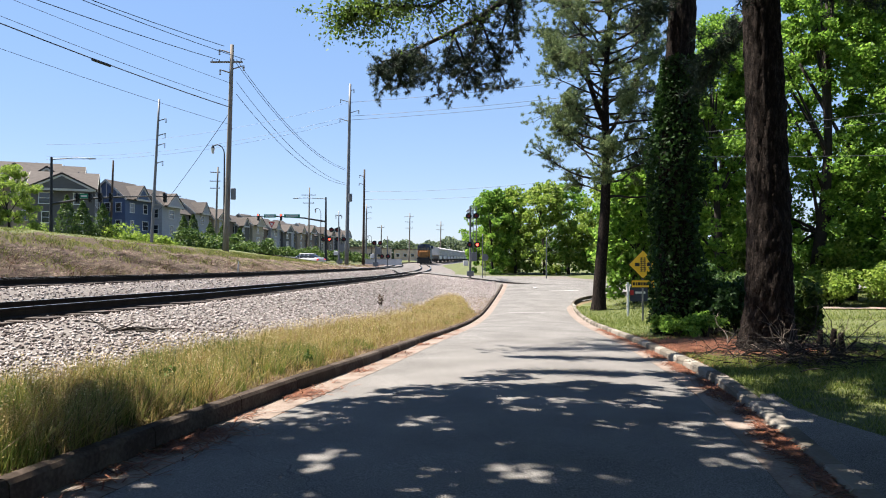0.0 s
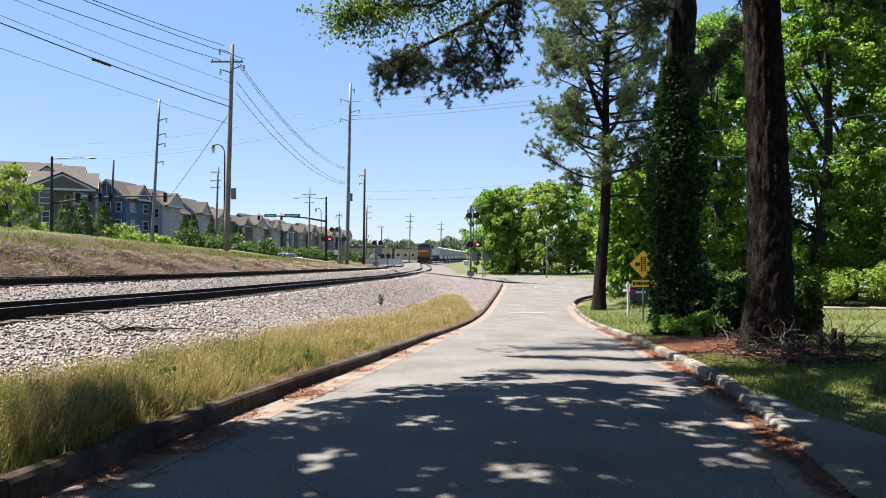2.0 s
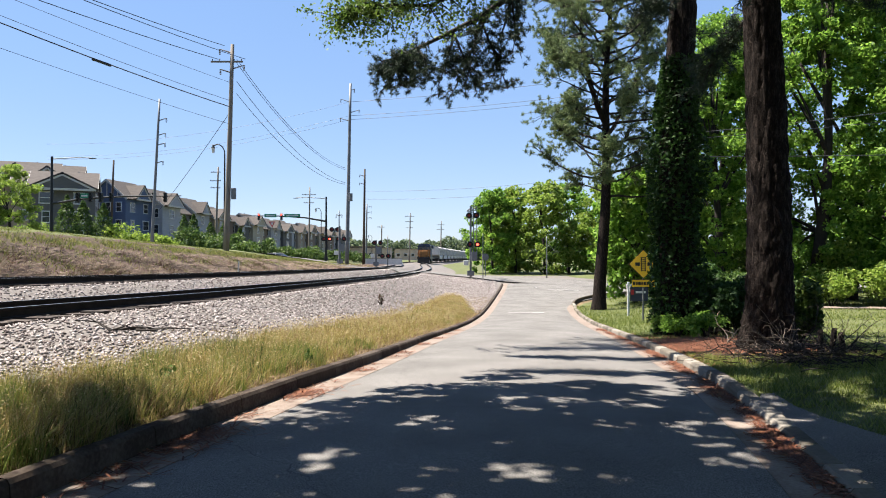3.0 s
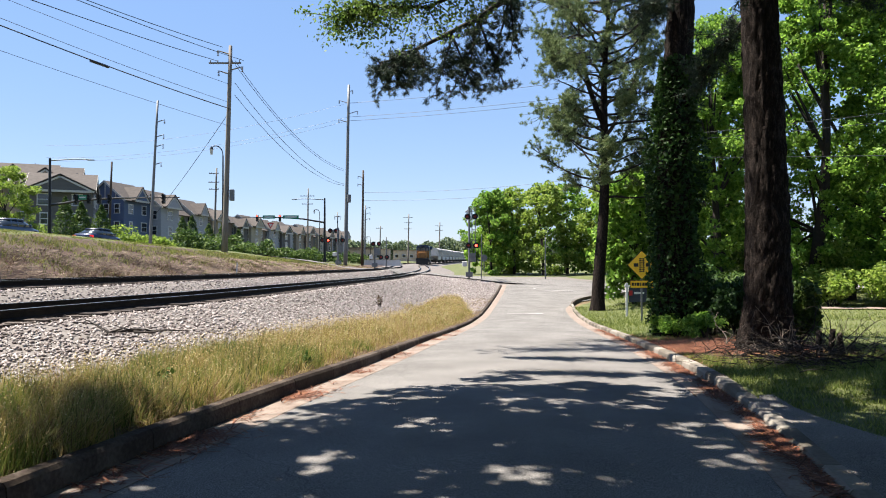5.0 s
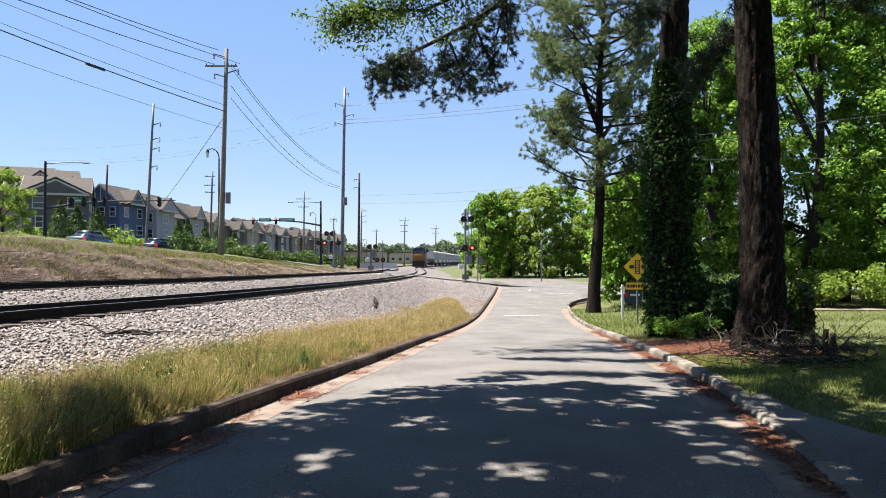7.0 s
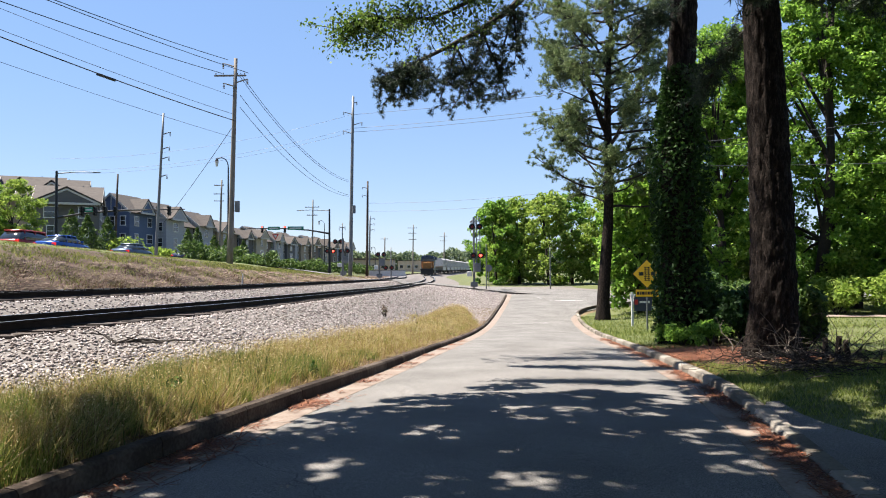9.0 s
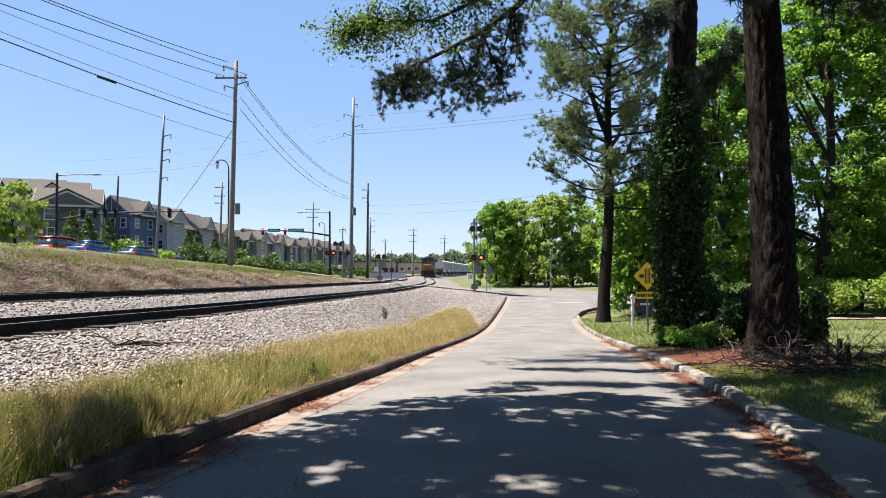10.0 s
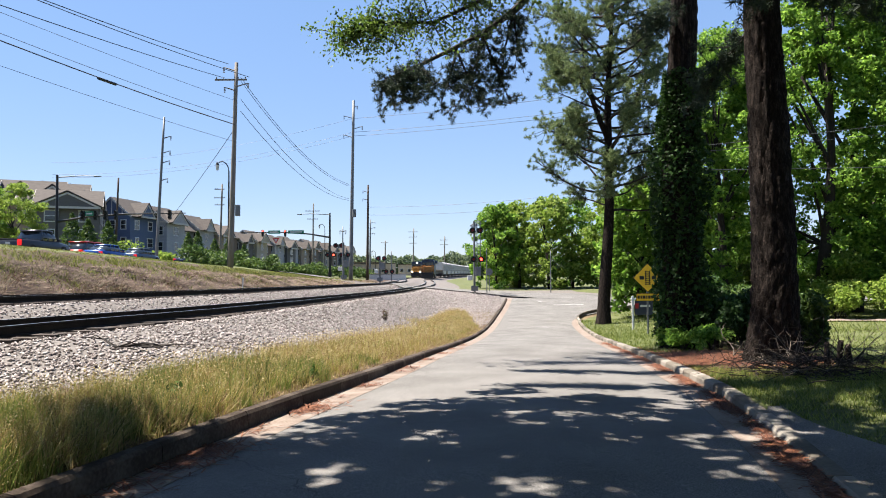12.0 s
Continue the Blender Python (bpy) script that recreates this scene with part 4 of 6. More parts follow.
wire((-17.1, 56, 13.6), (-34.0, 83, 7.3), 0.2, 0.03, "guy_wire", "taut steel guy wire from the bank pole")
for z in (21.9, 20.1, 19.6):
    wire((-12.2, 90, z), (30, 76, z + 1.4), 0.5, 0.022)
    wire((-12.2, 90, z), (-60, 105, z - 3.0), 1.5, 0.014)
for z in (12.0, 13.4):
    wire((-13.8, 122, z), (32, 100, z + 1.5), 1.0, 0.02)
for z0, z1, r in ((6.36, 6.0, 0.016), (7.1, 8.0, 0.014), (7.35, 8.5, 0.012)):
    wire((10.5, 32.4, z0), (26, 28, z1), 0.1, r, "power_line", "thin pale overhead line before the wood")
pole("utility_pole", 10.5, 32.5, 8.0, 0.11, DARKWOOD, "brown wooden pole behind the ivy trunk")
bm = bmesh.new()
rod(bm, (-12.0, 89.85, 9.0), (-12.0, 89.85, 10.0), 0.26, 0.26, 14)
tagged(part("transformer", bm, GALV), "grey pole-mounted transformer can", "transformer")
bm = bmesh.new()
rod(bm, (-20.25, 40.0, 13.11), (-19.95, 41.5, 13.16), 0.09, 0.09, 8)
tagged(part("cable_splice", bm, BLACKM), "black splice case on an overhead cable", "cable fitting")


# ---- signals, lamps and signs ----
def signal_head(top, x, z, y=0.0, lit=None, vertical=True, face=-1):
    """A traffic signal with three lenses that hangs on its mast arm."""
    h = part("signal_head", box(bmesh.new(), (x, y, z), (0.32, 0.24, 1.0), None, 0.03), BLACK, top)
    for k, (c, m) in enumerate(((0.34, REDLAMP if lit == "red" else BLACKM), (0, BLACKM), (-0.34, GREENLAMP if lit == "green" else BLACKM))):
        bm = bmesh.new()
        rod(bm, (x, y + face * 0.11, z + c), (x, y + face * 0.15, z + c), 0.13, 0.13, 12)
        part("lens", bm, m, h)
        bm = bmesh.new()
        rod(bm, (x, y + face * 0.1, z + c + 0.03), (x, y + face * 0.3, z + c + 0.03), 0.15, 0.15, 12, False)
        part("visor", bm, BLACK, h)


def signal_mast(x, y, z, ztop, arm, zarm, heads, lum, label, signs=()):
    top = thing("signal_mast", pose(x, y, z), label, "traffic signal", "traffic signals")
    bm = bmesh.new()
    rod(bm, (0, 0, -0.3), (0, 0, ztop - z), 0.2, 0.12, 12)
    rod(bm, (0, 0, -0.1), (0, 0, 0.5), 0.3, 0.26, 12)
    part("mast", bm, BLACKM, top, smooth=False)
    s = 1 if arm > 0 else -1
    bm = bmesh.new()
    pipe(bm, [(0, 0, zarm - z - 0.8), (arm * 0.25, 0, zarm - z - 0.25), (arm * 0.55, 0, zarm - z), (arm, 0, zarm - z + 0.05)], [0.14, 0.11, 0.09, 0.05], 8)
    part("mast_arm", bm, BLACKM, top)
    bm = bmesh.new()
    pipe(bm, [(0, 0, ztop - z - 0.25), (lum * 0.6, 0, ztop - z - 0.1), (lum, 0, ztop - z - 0.15)], [0.06, 0.05, 0.05], 6)
    box(bm, (lum, 0, ztop - z - 0.2), (0.7, 0.25, 0.1), None, 0.02)
    part("luminaire_arm", bm, GALV, top)
    for hx, lit in heads:
        signal_head(top, hx, zarm - z - 0.15, -0.25, lit)
    for sx, w in signs:
        p = part("street_name_plate", box(bmesh.new(), (sx, -0.15, zarm - z + 0.05), (w, 0.04, 0.5), None, 0.01), GREEN_SIGN, top, "green street name plate")
        part("lettering_bar", box(bmesh.new(), (sx, -0.175, zarm - z + 0.05), (w * 0.75, 0.012, 0.17)), WHITE, p)
    return top


signal_mast(-42.3, 75, 4.0, 12.6, 14.0, 8.3, [(3.0, None), (4.4, None), (5.5, None), (6.6, None), (11.2, None), (12.4, None)], 4.4, "black mast arm with several traffic signals before the houses", [(3.6, 0.9)])
signal_mast(-17.7, 105, 1.4, 10.9, -13.0, 8.0, [(-10.1, "red"), (-6.7, "red")], -4.6, "black curved mast arm with red traffic signals", [(-8.4, 1.8), (-5.1, 2.4)])


def street_lamp(x, y, ztop, label, s=-1):
    z = ground_z(x, y)
    top = thing("street_lamp", pose(x, y, z), label, "street lamp", "black street lamps")
    h = ztop - z
    bm = bmesh.new()
    rod(bm, (0, 0, -0.2), (0, 0, h - 0.9), 0.1, 0.06, 12)
    rod(bm, (0, 0, -0.1), (0, 0, 0.8), 0.16, 0.13, 12)
    part("post", bm, BLACKM, top)
    bm = bmesh.new()
    pipe(bm, [(0, 0, h - 0.95)] + [(s * 0.62 * (1 - math.cos(a)), 0, h - 0.9 + 0.85 * math.sin(a)) for a in [radians(15 * k) for k in range(1, 9)]], 0.045, 8)
    part("arm", bm, BLACKM, top)
    bm = bmesh.new()
    rod(bm, (s * 1.0, 0, h - 0.35), (s * 1.0, 0, h - 0.1), 0.17, 0.07, 12)
    part("hood", bm, BLACKM, top)
    bm = bmesh.new()
    rod(bm, (s * 1.0, 0, h - 0.8), (s * 1.0, 0, h - 0.36), 0.1, 0.16, 12)
    part("globe", bm, WHITE, top, "frosted lamp globe")


street_lamp(-18.9, 60, 11.5, "black street lamp with a curved arm and glass globe")
street_lamp(-22.5, 128, 10.9, "black curved street lamp near the crossing")
street_lamp(-19.5, 190, 8.0, "distant black curved street lamp")


def flasher_pair(top, x, y, z, lit, face=-1):
    for s in (-0.38, 0.38):
        bm = bmesh.new()
        rod(bm, (x + s, y, z), (x + s, y + face * 0.04, z), 0.3, 0.3, 20)
        d = part("backboard", bm, BLACK, top)
        bm = bmesh.new()
        rod(bm, (x + s, y + face * 0.05, z), (x + s, y + face * 0.09, z), 0.13, 0.13, 14)
        part("lens", bm, REDLAMP if lit and s > 0 else RED, d)
        bm = bmesh.new()
        rod(bm, (x + s, y + face * 0.05, z + 0.02), (x + s, y + face * 0.28, z + 0.02), 0.16, 0.16, 14, False)
        part("visor", bm, BLACK, d)


def crossing_signal(x, y, h, label, pairs, cantilever=0.0, box_side=1, z=None):
    top = thing("crossing_signal", pose(x, y, ground_z(x, y) if z is None else z), label, "crossing signal", "railway crossing signals")
    bm = bmesh.new()
    rod(bm, (0, 0, -0.2), (0, 0, h), 0.11, 0.1, 12)
    part("mast", bm, GALV, top)
    part("base", box(bmesh.new(), (0, 0, 0.2), (0.7, 0.7, 0.5), None, 0.05), GALV, top)
    part("control_box", box(bmesh.new(), (0.35 * box_side, -0.3, 1.9), (0.6, 0.45, 0.9), None, 0.03), GALV, top, "silver equipment box")
    part("control_box", box(bmesh.new(), (-0.45 * box_side, 0, 1.25), (0.5, 0.5, 0.5), None, 0.05), WHITE, top, "pale gate mechanism box")
    for k, (px, pz, lit) in enumerate(pairs):
        flasher_pair(top, px, -0.25, pz, lit)
    if cantilever:
        for k in range(12):
            zc = h - 0.1 - k * (h - 2.6) / 12
            bm = bmesh.new()
            rod(bm, (0.28, 0, zc), (0.62, 0, zc), 0.025, 0.025, 6)
            part("rung", bm, GALV, top)
        for sx in (0.28, 0.62):
            bm = bmesh.new()
            rod(bm, (sx, 0, 1.5), (sx, 0, h), 0.05, 0.05, 6)
            part("ladder_rail", bm, GALV, top)
        for zc in (h - 0.2, h - 1.1):
            bm = bmesh.new()
            rod(bm, (0.1, 0, zc), (-0.2, cantilever, zc), 0.08, 0.06, 8)
            rod(bm, (0.5, 0, zc), (0.2, cantilever, zc), 0.05, 0.04, 8)
            part("cantilever_arm", bm, GALV, top)
        for k in range(7):
            f = k / 6
            bm = bmesh.new()
            rod(bm, (0.1 - 0.3 * f, cantilever * f, h - 0.2), (0.5 - 0.3 * f, cantilever * f, h - 1.1), 0.03, 0.03, 6)
            part("lattice_bar", bm, GALV, top)
    return top


crossing_signal(2.75, 70, 7.0, "silver cantilever crossing mast with flashing lights", [(0.3, 3.1, True), (0.2, 6.0, False)], 4.5, z=-0.1)
crossing_signal(-13.1, 88, 4.6, "silver crossing mast with black flashers", [(-0.6, 4.2, False), (0.2, 3.0, False), (-1.6, 3.0, True)], 0, z=1.05)
crossing_signal(-8.6, 89, 3.2, "small grey crossing mast with round backboards", [(0.2, 2.9, False), (1.2, 1.2, False)], 0, z=0.7)


def road_sign(name, x, y, z, label, cat="sign"):
    return thing(name, pose(x, y, z), label, cat)


def warning_sign():
    z = ground_z(8.62, 30)
    top = road_sign("warning_sign", 8.62, 30, z, "yellow diamond crossroads and railway warning sign on a steel post", "road sign")
    h = 1.3 - z + 0.05
    part("post", box(bmesh.new(), (0, 0.03, h / 2 + 0.2), (0.07, 0.04, h + 0.6), None, 0.005), GALV, top)
    rot = Matrix.Rotation(radians(45), 4, "Y")
    p = part("panel", box(bmesh.new(), (0, -0.015, h), (0.9, 0.012, 0.9), rot, 0.004), BLACK, top)
    part("face", box(bmesh.new(), (0, -0.024, h), (0.85, 0.006, 0.85), rot), YELLOW, p, "yellow sign face")
    for sx in (-0.08, 0.08):
        part("symbol_rail", box(bmesh.new(), (sx, -0.03, h), (0.035, 0.006, 0.62)), BLACK, p)
    for k in range(8):
        part("symbol_tie", box(bmesh.new(), (0, -0.031, h - 0.28 + 0.08 * k), (0.24, 0.006, 0.03)), BLACK, p)
    for sx in (-0.25, 0.27):
        part("symbol_bar", box(bmesh.new(), (sx, -0.031, h), (0.2, 0.006, 0.15)), BLACK, p)
    q = part("plate", box(bmesh.new(), (0, -0.015, h - 0.83), (1.02, 0.012, 0.34), None, 0.004), BLACK, top)
    part("face", box(bmesh.new(), (0, -0.024, h - 0.83), (0.98, 0.006, 0.3)), YELLOW, q, "yellow plate face")
    for k, w in enumerate((0.1, 0.07, 0.12, 0.06, 0.1, 0.08, 0.1, 0.07)):
        part("lettering_bar", box(bmesh.new(), (-0.4 + 0.115 * k, -0.03, h - 0.83), (w, 0.006, 0.13)), BLACK, q)


warning_sign()


def yard_sign():
    z = ground_z(9.3, 35)
    top = road_sign("yard_sign", 9.3, 35, z, "white wooden post with a dark hanging board", "sign")
    part("post", box(bmesh.new(), (0, 0, 0.75), (0.1, 0.1, 1.9), None, 0.01), WHITE, top)
    part("arm", box(bmesh.new(), (0.45, 0, 1.55), (1.1, 0.08, 0.08), None, 0.01), WHITE, top)
    b = part("board", box(bmesh.new(), (0.55, 0, 1.1), (0.9, 0.03, 0.7), None, 0.01), plain("navy_board", (0.02, 0.03, 0.06), 0.4), top)
    part("stripe", box(bmesh.new(), (0.2, -0.02, 1.2), (0.16, 0.01, 0.25)), RED, b)
    part("lettering_bar", box(bmesh.new(), (0.62, -0.02, 1.2), (0.5, 0.01, 0.1)), WHITE, b)


yard_sign()


def small_sign(x, y, z, zc, shape, mat, label, r=0.4):
    top = road_sign("road_sign", x, y, z, label, "road sign")
    bm = bmesh.new()
    rod(bm, (0, 0.04, -0.2), (0, 0.04, zc - z + r), 0.04, 0.04, 8)
    part("post", bm, GALV, top)
    bm = bmesh.new()
    if shape == "yield":
        prism(bm, [(-r, r * 0.8), (r, r * 0.8), (0, -r * 0.9)], 0.02, Matrix.Translation((0, 0, zc - z)))
        p = part("panel", bm, RED, top)
        part("face", prism(bmesh.new(), [(-r * 0.5, r * 0.5), (r * 0.5, r * 0.5), (0, -r * 0.4)], 0.01, Matrix.Translation((0, -0.02, zc - z))), WHITE, p, "white centre")
    else:
        rod(bm, (0, 0, zc - z), (0, 0.02, zc - z), r, r, 20)
        part("panel", bm, mat, top)
    return top


small_sign(-27.6, 112, 1.8, 7.1, "yield", RED, "red and white triangular yield sign", 0.55)
small_sign(4.6, 76, -0.35, 1.75, "disc", GALV, "bare grey back of a round sign", 0.38)
pole("utility_pole", 4.1, 72, 4.2, 0.06, GALV, "thin grey post before the trees", z=-0.4)
pole("utility_pole", 11.3, 76, 4.0, 0.07, GALV, "thin grey post before the trees", z=-0.6)


# ---- townhouses ----
ROOF = shade("brown_shingle", [(0.06, 0.048, 0.043), (0.1, 0.082, 0.073), (0.14, 0.117, 0.103)], 1.5, 0.9, bump=0.4, fine=20, stretch=(1, 1, 4))
TRIM = plain("trim_paint", (0.6, 0.57, 0.52), 0.6)
SIDING = {k: shade(k + "_siding", [tuple(v * 0.8 for v in c), c, tuple(v * 1.15 for v in c)], 2, 0.8, tone=0.95, bump=0.4, stretch=(0.3, 0.3, 9)) for k, c in
          {"grey": (0.11, 0.105, 0.105), "blue": (0.085, 0.12, 0.2), "white": (0.36, 0.36, 0.385), "tan": (0.3, 0.24, 0.18), "brown": (0.16, 0.12, 0.095), "beige": (0.38, 0.33, 0.26)}.items()}


def townhouse(x, y, z, w, d, eave, ridge, turn, wall, seed, gable=True, span=0.3):
    """A three-storey house, its front towards -y before the turn, its ridge along the front."""
    top = thing("townhouse", pose(x, y, z, 0, 0, turn), f"{wall} sided townhouse with a brown shingle roof", "house", "row of townhouses")
    bm = prism(bmesh.new(), [(-d / 2, -1.5), (d / 2, -1.5), (d / 2, eave), (0, ridge - 0.15), (-d / 2, eave)], w, Matrix.Rotation(radians(90), 4, "Z"))
    part("wall", bm, SIDING[wall], top)
    for s in (-1, 1):
        sl = Vector((d / 2 + 0.45, 0, -(ridge - eave) * (1 + 0.9 / d)))
        c = Vector((0, s * sl.x / 2, ridge + sl.z / 2 + 0.05))
        rot = Matrix.Rotation(s * math.atan2(sl.z, sl.x), 4, "X")
        part("roof", box(bmesh.new(), c, (w + 0.7, sl.length, 0.18), rot), ROOF, top)
        for e in (-1, 1):
            part("barge_board", box(bmesh.new(), c + Vector((e * (w / 2 + 0.36), 0, -0.08)), (0.06, sl.length, 0.28), rot), TRIM, top)
    rng = random.Random(seed)
    part("belt_trim", box(bmesh.new(), (0, -d / 2 - 0.03, eave - 0.1), (w + 0.1, 0.08, 0.22)), TRIM, top)

    def window(px, py, pz, ww, hh, side):
        rot = Matrix.Rotation(radians(90 if side else 0), 4, "Z")
        f = bmesh.new()
        c = Vector((px, py, pz))
        for a, b in (((0, 0, hh / 2), (ww + 0.2, 0.1, 0.12)), ((0, 0, -hh / 2), (ww + 0.2, 0.1, 0.12)), ((ww / 2, 0, 0), (0.1, 0.1, hh)), ((-ww / 2, 0, 0), (0.1, 0.1, hh)), ((0, 0, 0), (ww, 0.06, 0.06))):
            box(f, c + rot @ Vector(a), b, rot)
        wo = part("window", f, WHITE, top)
        part("pane", box(bmesh.new(), c, (ww, 0.04, hh), rot), GLASS, wo)
    cols = max(1, int(w / 3))
    for fl in range(3):
        pz = 1.6 + fl * (eave - 0.4) / 3
        for k in range(cols):
            window((k + 0.5) / cols * w - w / 2, -d / 2 - 0.02, pz, rng.choice((0.9, 1.2, 1.6)), 1.5, False)
        for k in range(3):
            window(w / 2 + 0.02, -d / 2 + (k + 0.6) * d / 3.4, pz, 0.9, 1.5, True)
            window(-w / 2 - 0.02, -d / 2 + (k + 0.6) * d / 3.4, pz, 0.9, 1.5, True)
    if gable:
        bm = prism(bmesh.new(), [(-w * span, eave - 0.3), (w * span, eave - 0.3), (0, eave + (ridge - eave) * 0.7)], 0.9 + d * 0.4, Matrix.Translation((0, -d / 2 - 0.4 + d * 0.2, 0)))
        part("gable", bm, SIDING[wall], top)
        for s in (-1, 1):
            sl = Vector((w * span * 1.2, 0, -(ridge - eave) * 0.84))
            rot = Matrix.Rotation(s * math.atan2(-sl.z, sl.x), 4, "Y")
            part("gable_roof", box(bmesh.new(), Vector((s * sl.x / 2, -d / 2 - 0.45 + d * 0.2, eave + (ridge - eave) * 0.76 + sl.z / 2 + 0.06)), (sl.length, 1.1 + d * 0.4, 0.14), rot), ROOF, top)
            sl = Vector((w * span * 1.13, 0, -(ridge - eave) * 0.78))
            rot = Matrix.Rotation(s * math.atan2(-sl.z, sl.x), 4, "Y")
            part("gable_trim", box(bmesh.new(), Vector((s * sl.x / 2, -d / 2 - 0.88, eave + (ridge - eave) * 0.7 + sl.z / 2 - 0.1)), (sl.length, 0.1, 0.25), rot), TRIM, top)
        part("gable_belt", box(bmesh.new(), (0, -d / 2 - 0.9, eave - 0.25), (w * span * 2.1, 0.12, 0.3)), TRIM, top)
    # boarded trim and a small vent on the end wall
    part("end_belt", box(bmesh.new(), (-w / 2 - 0.03, 0, eave), (0.08, d + 0.1, 0.24)), TRIM, top)
    for k in range(5):
        yy = (k - 2) * d / 7
        hh = (ridge - eave) * (1 - abs(yy) / (d / 2)) - 0.5
        if hh > 0.3:
            part("batten", box(bmesh.new(), (-w / 2 - 0.04, yy, eave + hh / 2 + 0.1), (0.07, 0.12, hh)), TRIM, top)
    bm = bmesh.new()
    rod(bm, (w * 0.2, d * 0.1, ridge - 0.6), (w * 0.2, d * 0.1, ridge + 0.35), 0.07, 0.07, 8)
    part("vent_pipe", bm, GALV, top)
    return top


HOUSES = [(-53.0, 97.5, 13.6, 7.8, "grey"), (-67, 110, 16.8, 11, "tan"), (-74, 105, 16.5, 10, "brown"), (-61, 108, 16.0, 9, "tan"), (-52.9, 114, 14.1, 7.5, "blue")]
for i in range(19):
    y = 120.6 + 6.3 * i
    HOUSES.append((-51.0 + 0.13 * (y - 121) + (0.9, -0.6, 0.2)[i % 3], y, 13.2 - 2.0 * min(1, i / 6) + (0.2, -0.5, 0.4, -0.2)[i % 4], 5.9, ("white", "grey", "white", "tan", "brown", "grey", "beige", "brown")[i % 8]))
for i, (x, y, zt, w, wall) in enumerate(HOUSES):
    z = ground_z(x, y) - 0.2
    townhouse(x, y, z, w, 9.5 if i < 4 else 6.4, (zt - z) * 0.76, zt - z, 24 if i < 4 else 82, wall, i, i != 2 if i < 5 else i % 3 != 0, 0.46 if i == 0 else (0.3, 0.24, 0.4)[i % 3])

# ---- hedges, shrubs and small trees on the far side ----
for i in range(2, 22):
    y = 62 + i * 4.2
    shrub(-34.5 + 0.11 * y + (i % 3) * 0.7, y, 1.5 + (i * 7 % 5) * 0.22, 2.0, 200 + i, "clipped dark green hedge shrub beside the street", HEDGE, 900, 0.34, "hedge_shrub", "shrub", "hedge beside the street", z=float(car_z(y)) - 0.3)
for i, (px, d, h) in enumerate([(118, 82, 6.0), (146, 84, 5.6), (182, 86, 5.6), (325, 108, 6.2), (342, 110, 6.6), (372, 112, 5.6), (396, 116, 6), (424, 120, 5.4)]):
    x = (px - 784) / 1230 * d
    shrub(x, d, h, 1.9, 240 + i, "dark green conical evergreen before the houses", HEDGE, 2600, 0.26, "evergreen", "tree", "conical evergreens", cone=True)
for i, (px, d, h, r) in enumerate([(215, 86, 3.4, 2.0), (240, 85, 2.3, 1.5), (262, 84, 2.1, 1.5), (60, 84, 2.6, 1.8), (283, 84, 2.0, 1.4), (300, 85, 1.8, 1.3)]):
    shrub((px - 784) / 1230 * d, d, h, r, 260 + i, "yellow-green rounded shrub beside the street", LEAFY, 1100, 0.3)
broadleaf_tree(-38.6, 62, 6.8, 2.6, 301, "small pale green street tree behind the bank", 16000, 0.16, LEAFY, 0.02, blobs=100)
broadleaf_tree(-42.5, 61, 8, 3.0, 302, "small green street tree behind the bank", 14000, 0.17, LEAF, 0.03, blobs=90)

# ---- distance ----
def far_wood():
    rng = np.random.default_rng(9)
    n = 20000
    x = rng.uniform(-170, 130, n)
    y = 520 + rng.uniform(-15, 15, n)
    h = 15 + 1.5 * np.sin(x * 0.05) + 1.2 * np.sin(x * 0.17 + 1) + 1.3 * np.sin(x * 0.41)
    z = 0.3 + rng.uniform(0, 1, n) * h
    return tagged(leaf_mesh("far_wood", np.stack([x, y, z], 1), 2.6, HAZE_LEAF, rng), "haze-tinted green wooded skyline far behind the trains", "trees", kind="stuff")


far_wood()


def low_building(x, y, z, w, d, h, mat, label):
    top = thing("low_building", pose(x, y, z), label, "building", "low buildings beyond the crossing")
    part("wall", box(bmesh.new(), (0, 0, h / 2 - 0.5), (w, d, h + 1), None, 0.02), mat, top)
    part("roof", box(bmesh.new(), (0, 0, h + 0.1), (w + 0.6, d + 0.6, 0.25), None, 0.02), ROOF, top)
    for k in range(int(w / 3)):
        wo = part("window", box(bmesh.new(), (-w / 2 + 1.5 + 3 * k, -d / 2 - 0.02, h * 0.5), (1.4, 0.08, 1.3)), WHITE, top)
        part("pane", box(bmesh.new(), (-w / 2 + 1.5 + 3 * k, -d / 2 - 0.05, h * 0.5), (1.2, 0.06, 1.1)), GLASS, wo)


TANWALL = shade("tan_render", [(0.4, 0.3, 0.22), (0.55, 0.43, 0.33), (0.62, 0.5, 0.4)], 0.6, 0.9, bump=0.1, tone=1.0)
low_building(-27, 245, 0.6, 17, 10, 4.6, TANWALL, "low beige building beyond the crossing")
low_building(-40, 300, 0.6, 26, 12, 6, SIDING["tan"], "low tan warehouse beyond the crossing")
low_building(-14, 290, 0.6, 12, 10, 4.8, TANWALL, "low brown building beyond the tracks")



def low_wall():
    """A pale coped concrete wall beyond the crossing."""
    top = thing("low_wall", pose(-12.0, 140, ground_z(-12.0, 140), 0, 0, -4), "low pale concrete wall beyond the railway crossing", "wall")
    part("body", box(bmesh.new(), (0, 0, 0.45), (7.4, 0.3, 1.3), None, 0.02), WHITE, top)
    part("coping", box(bmesh.new(), (0, 0, 1.14), (7.6, 0.42, 0.09), None, 0.02), GALV, top)


low_wall()

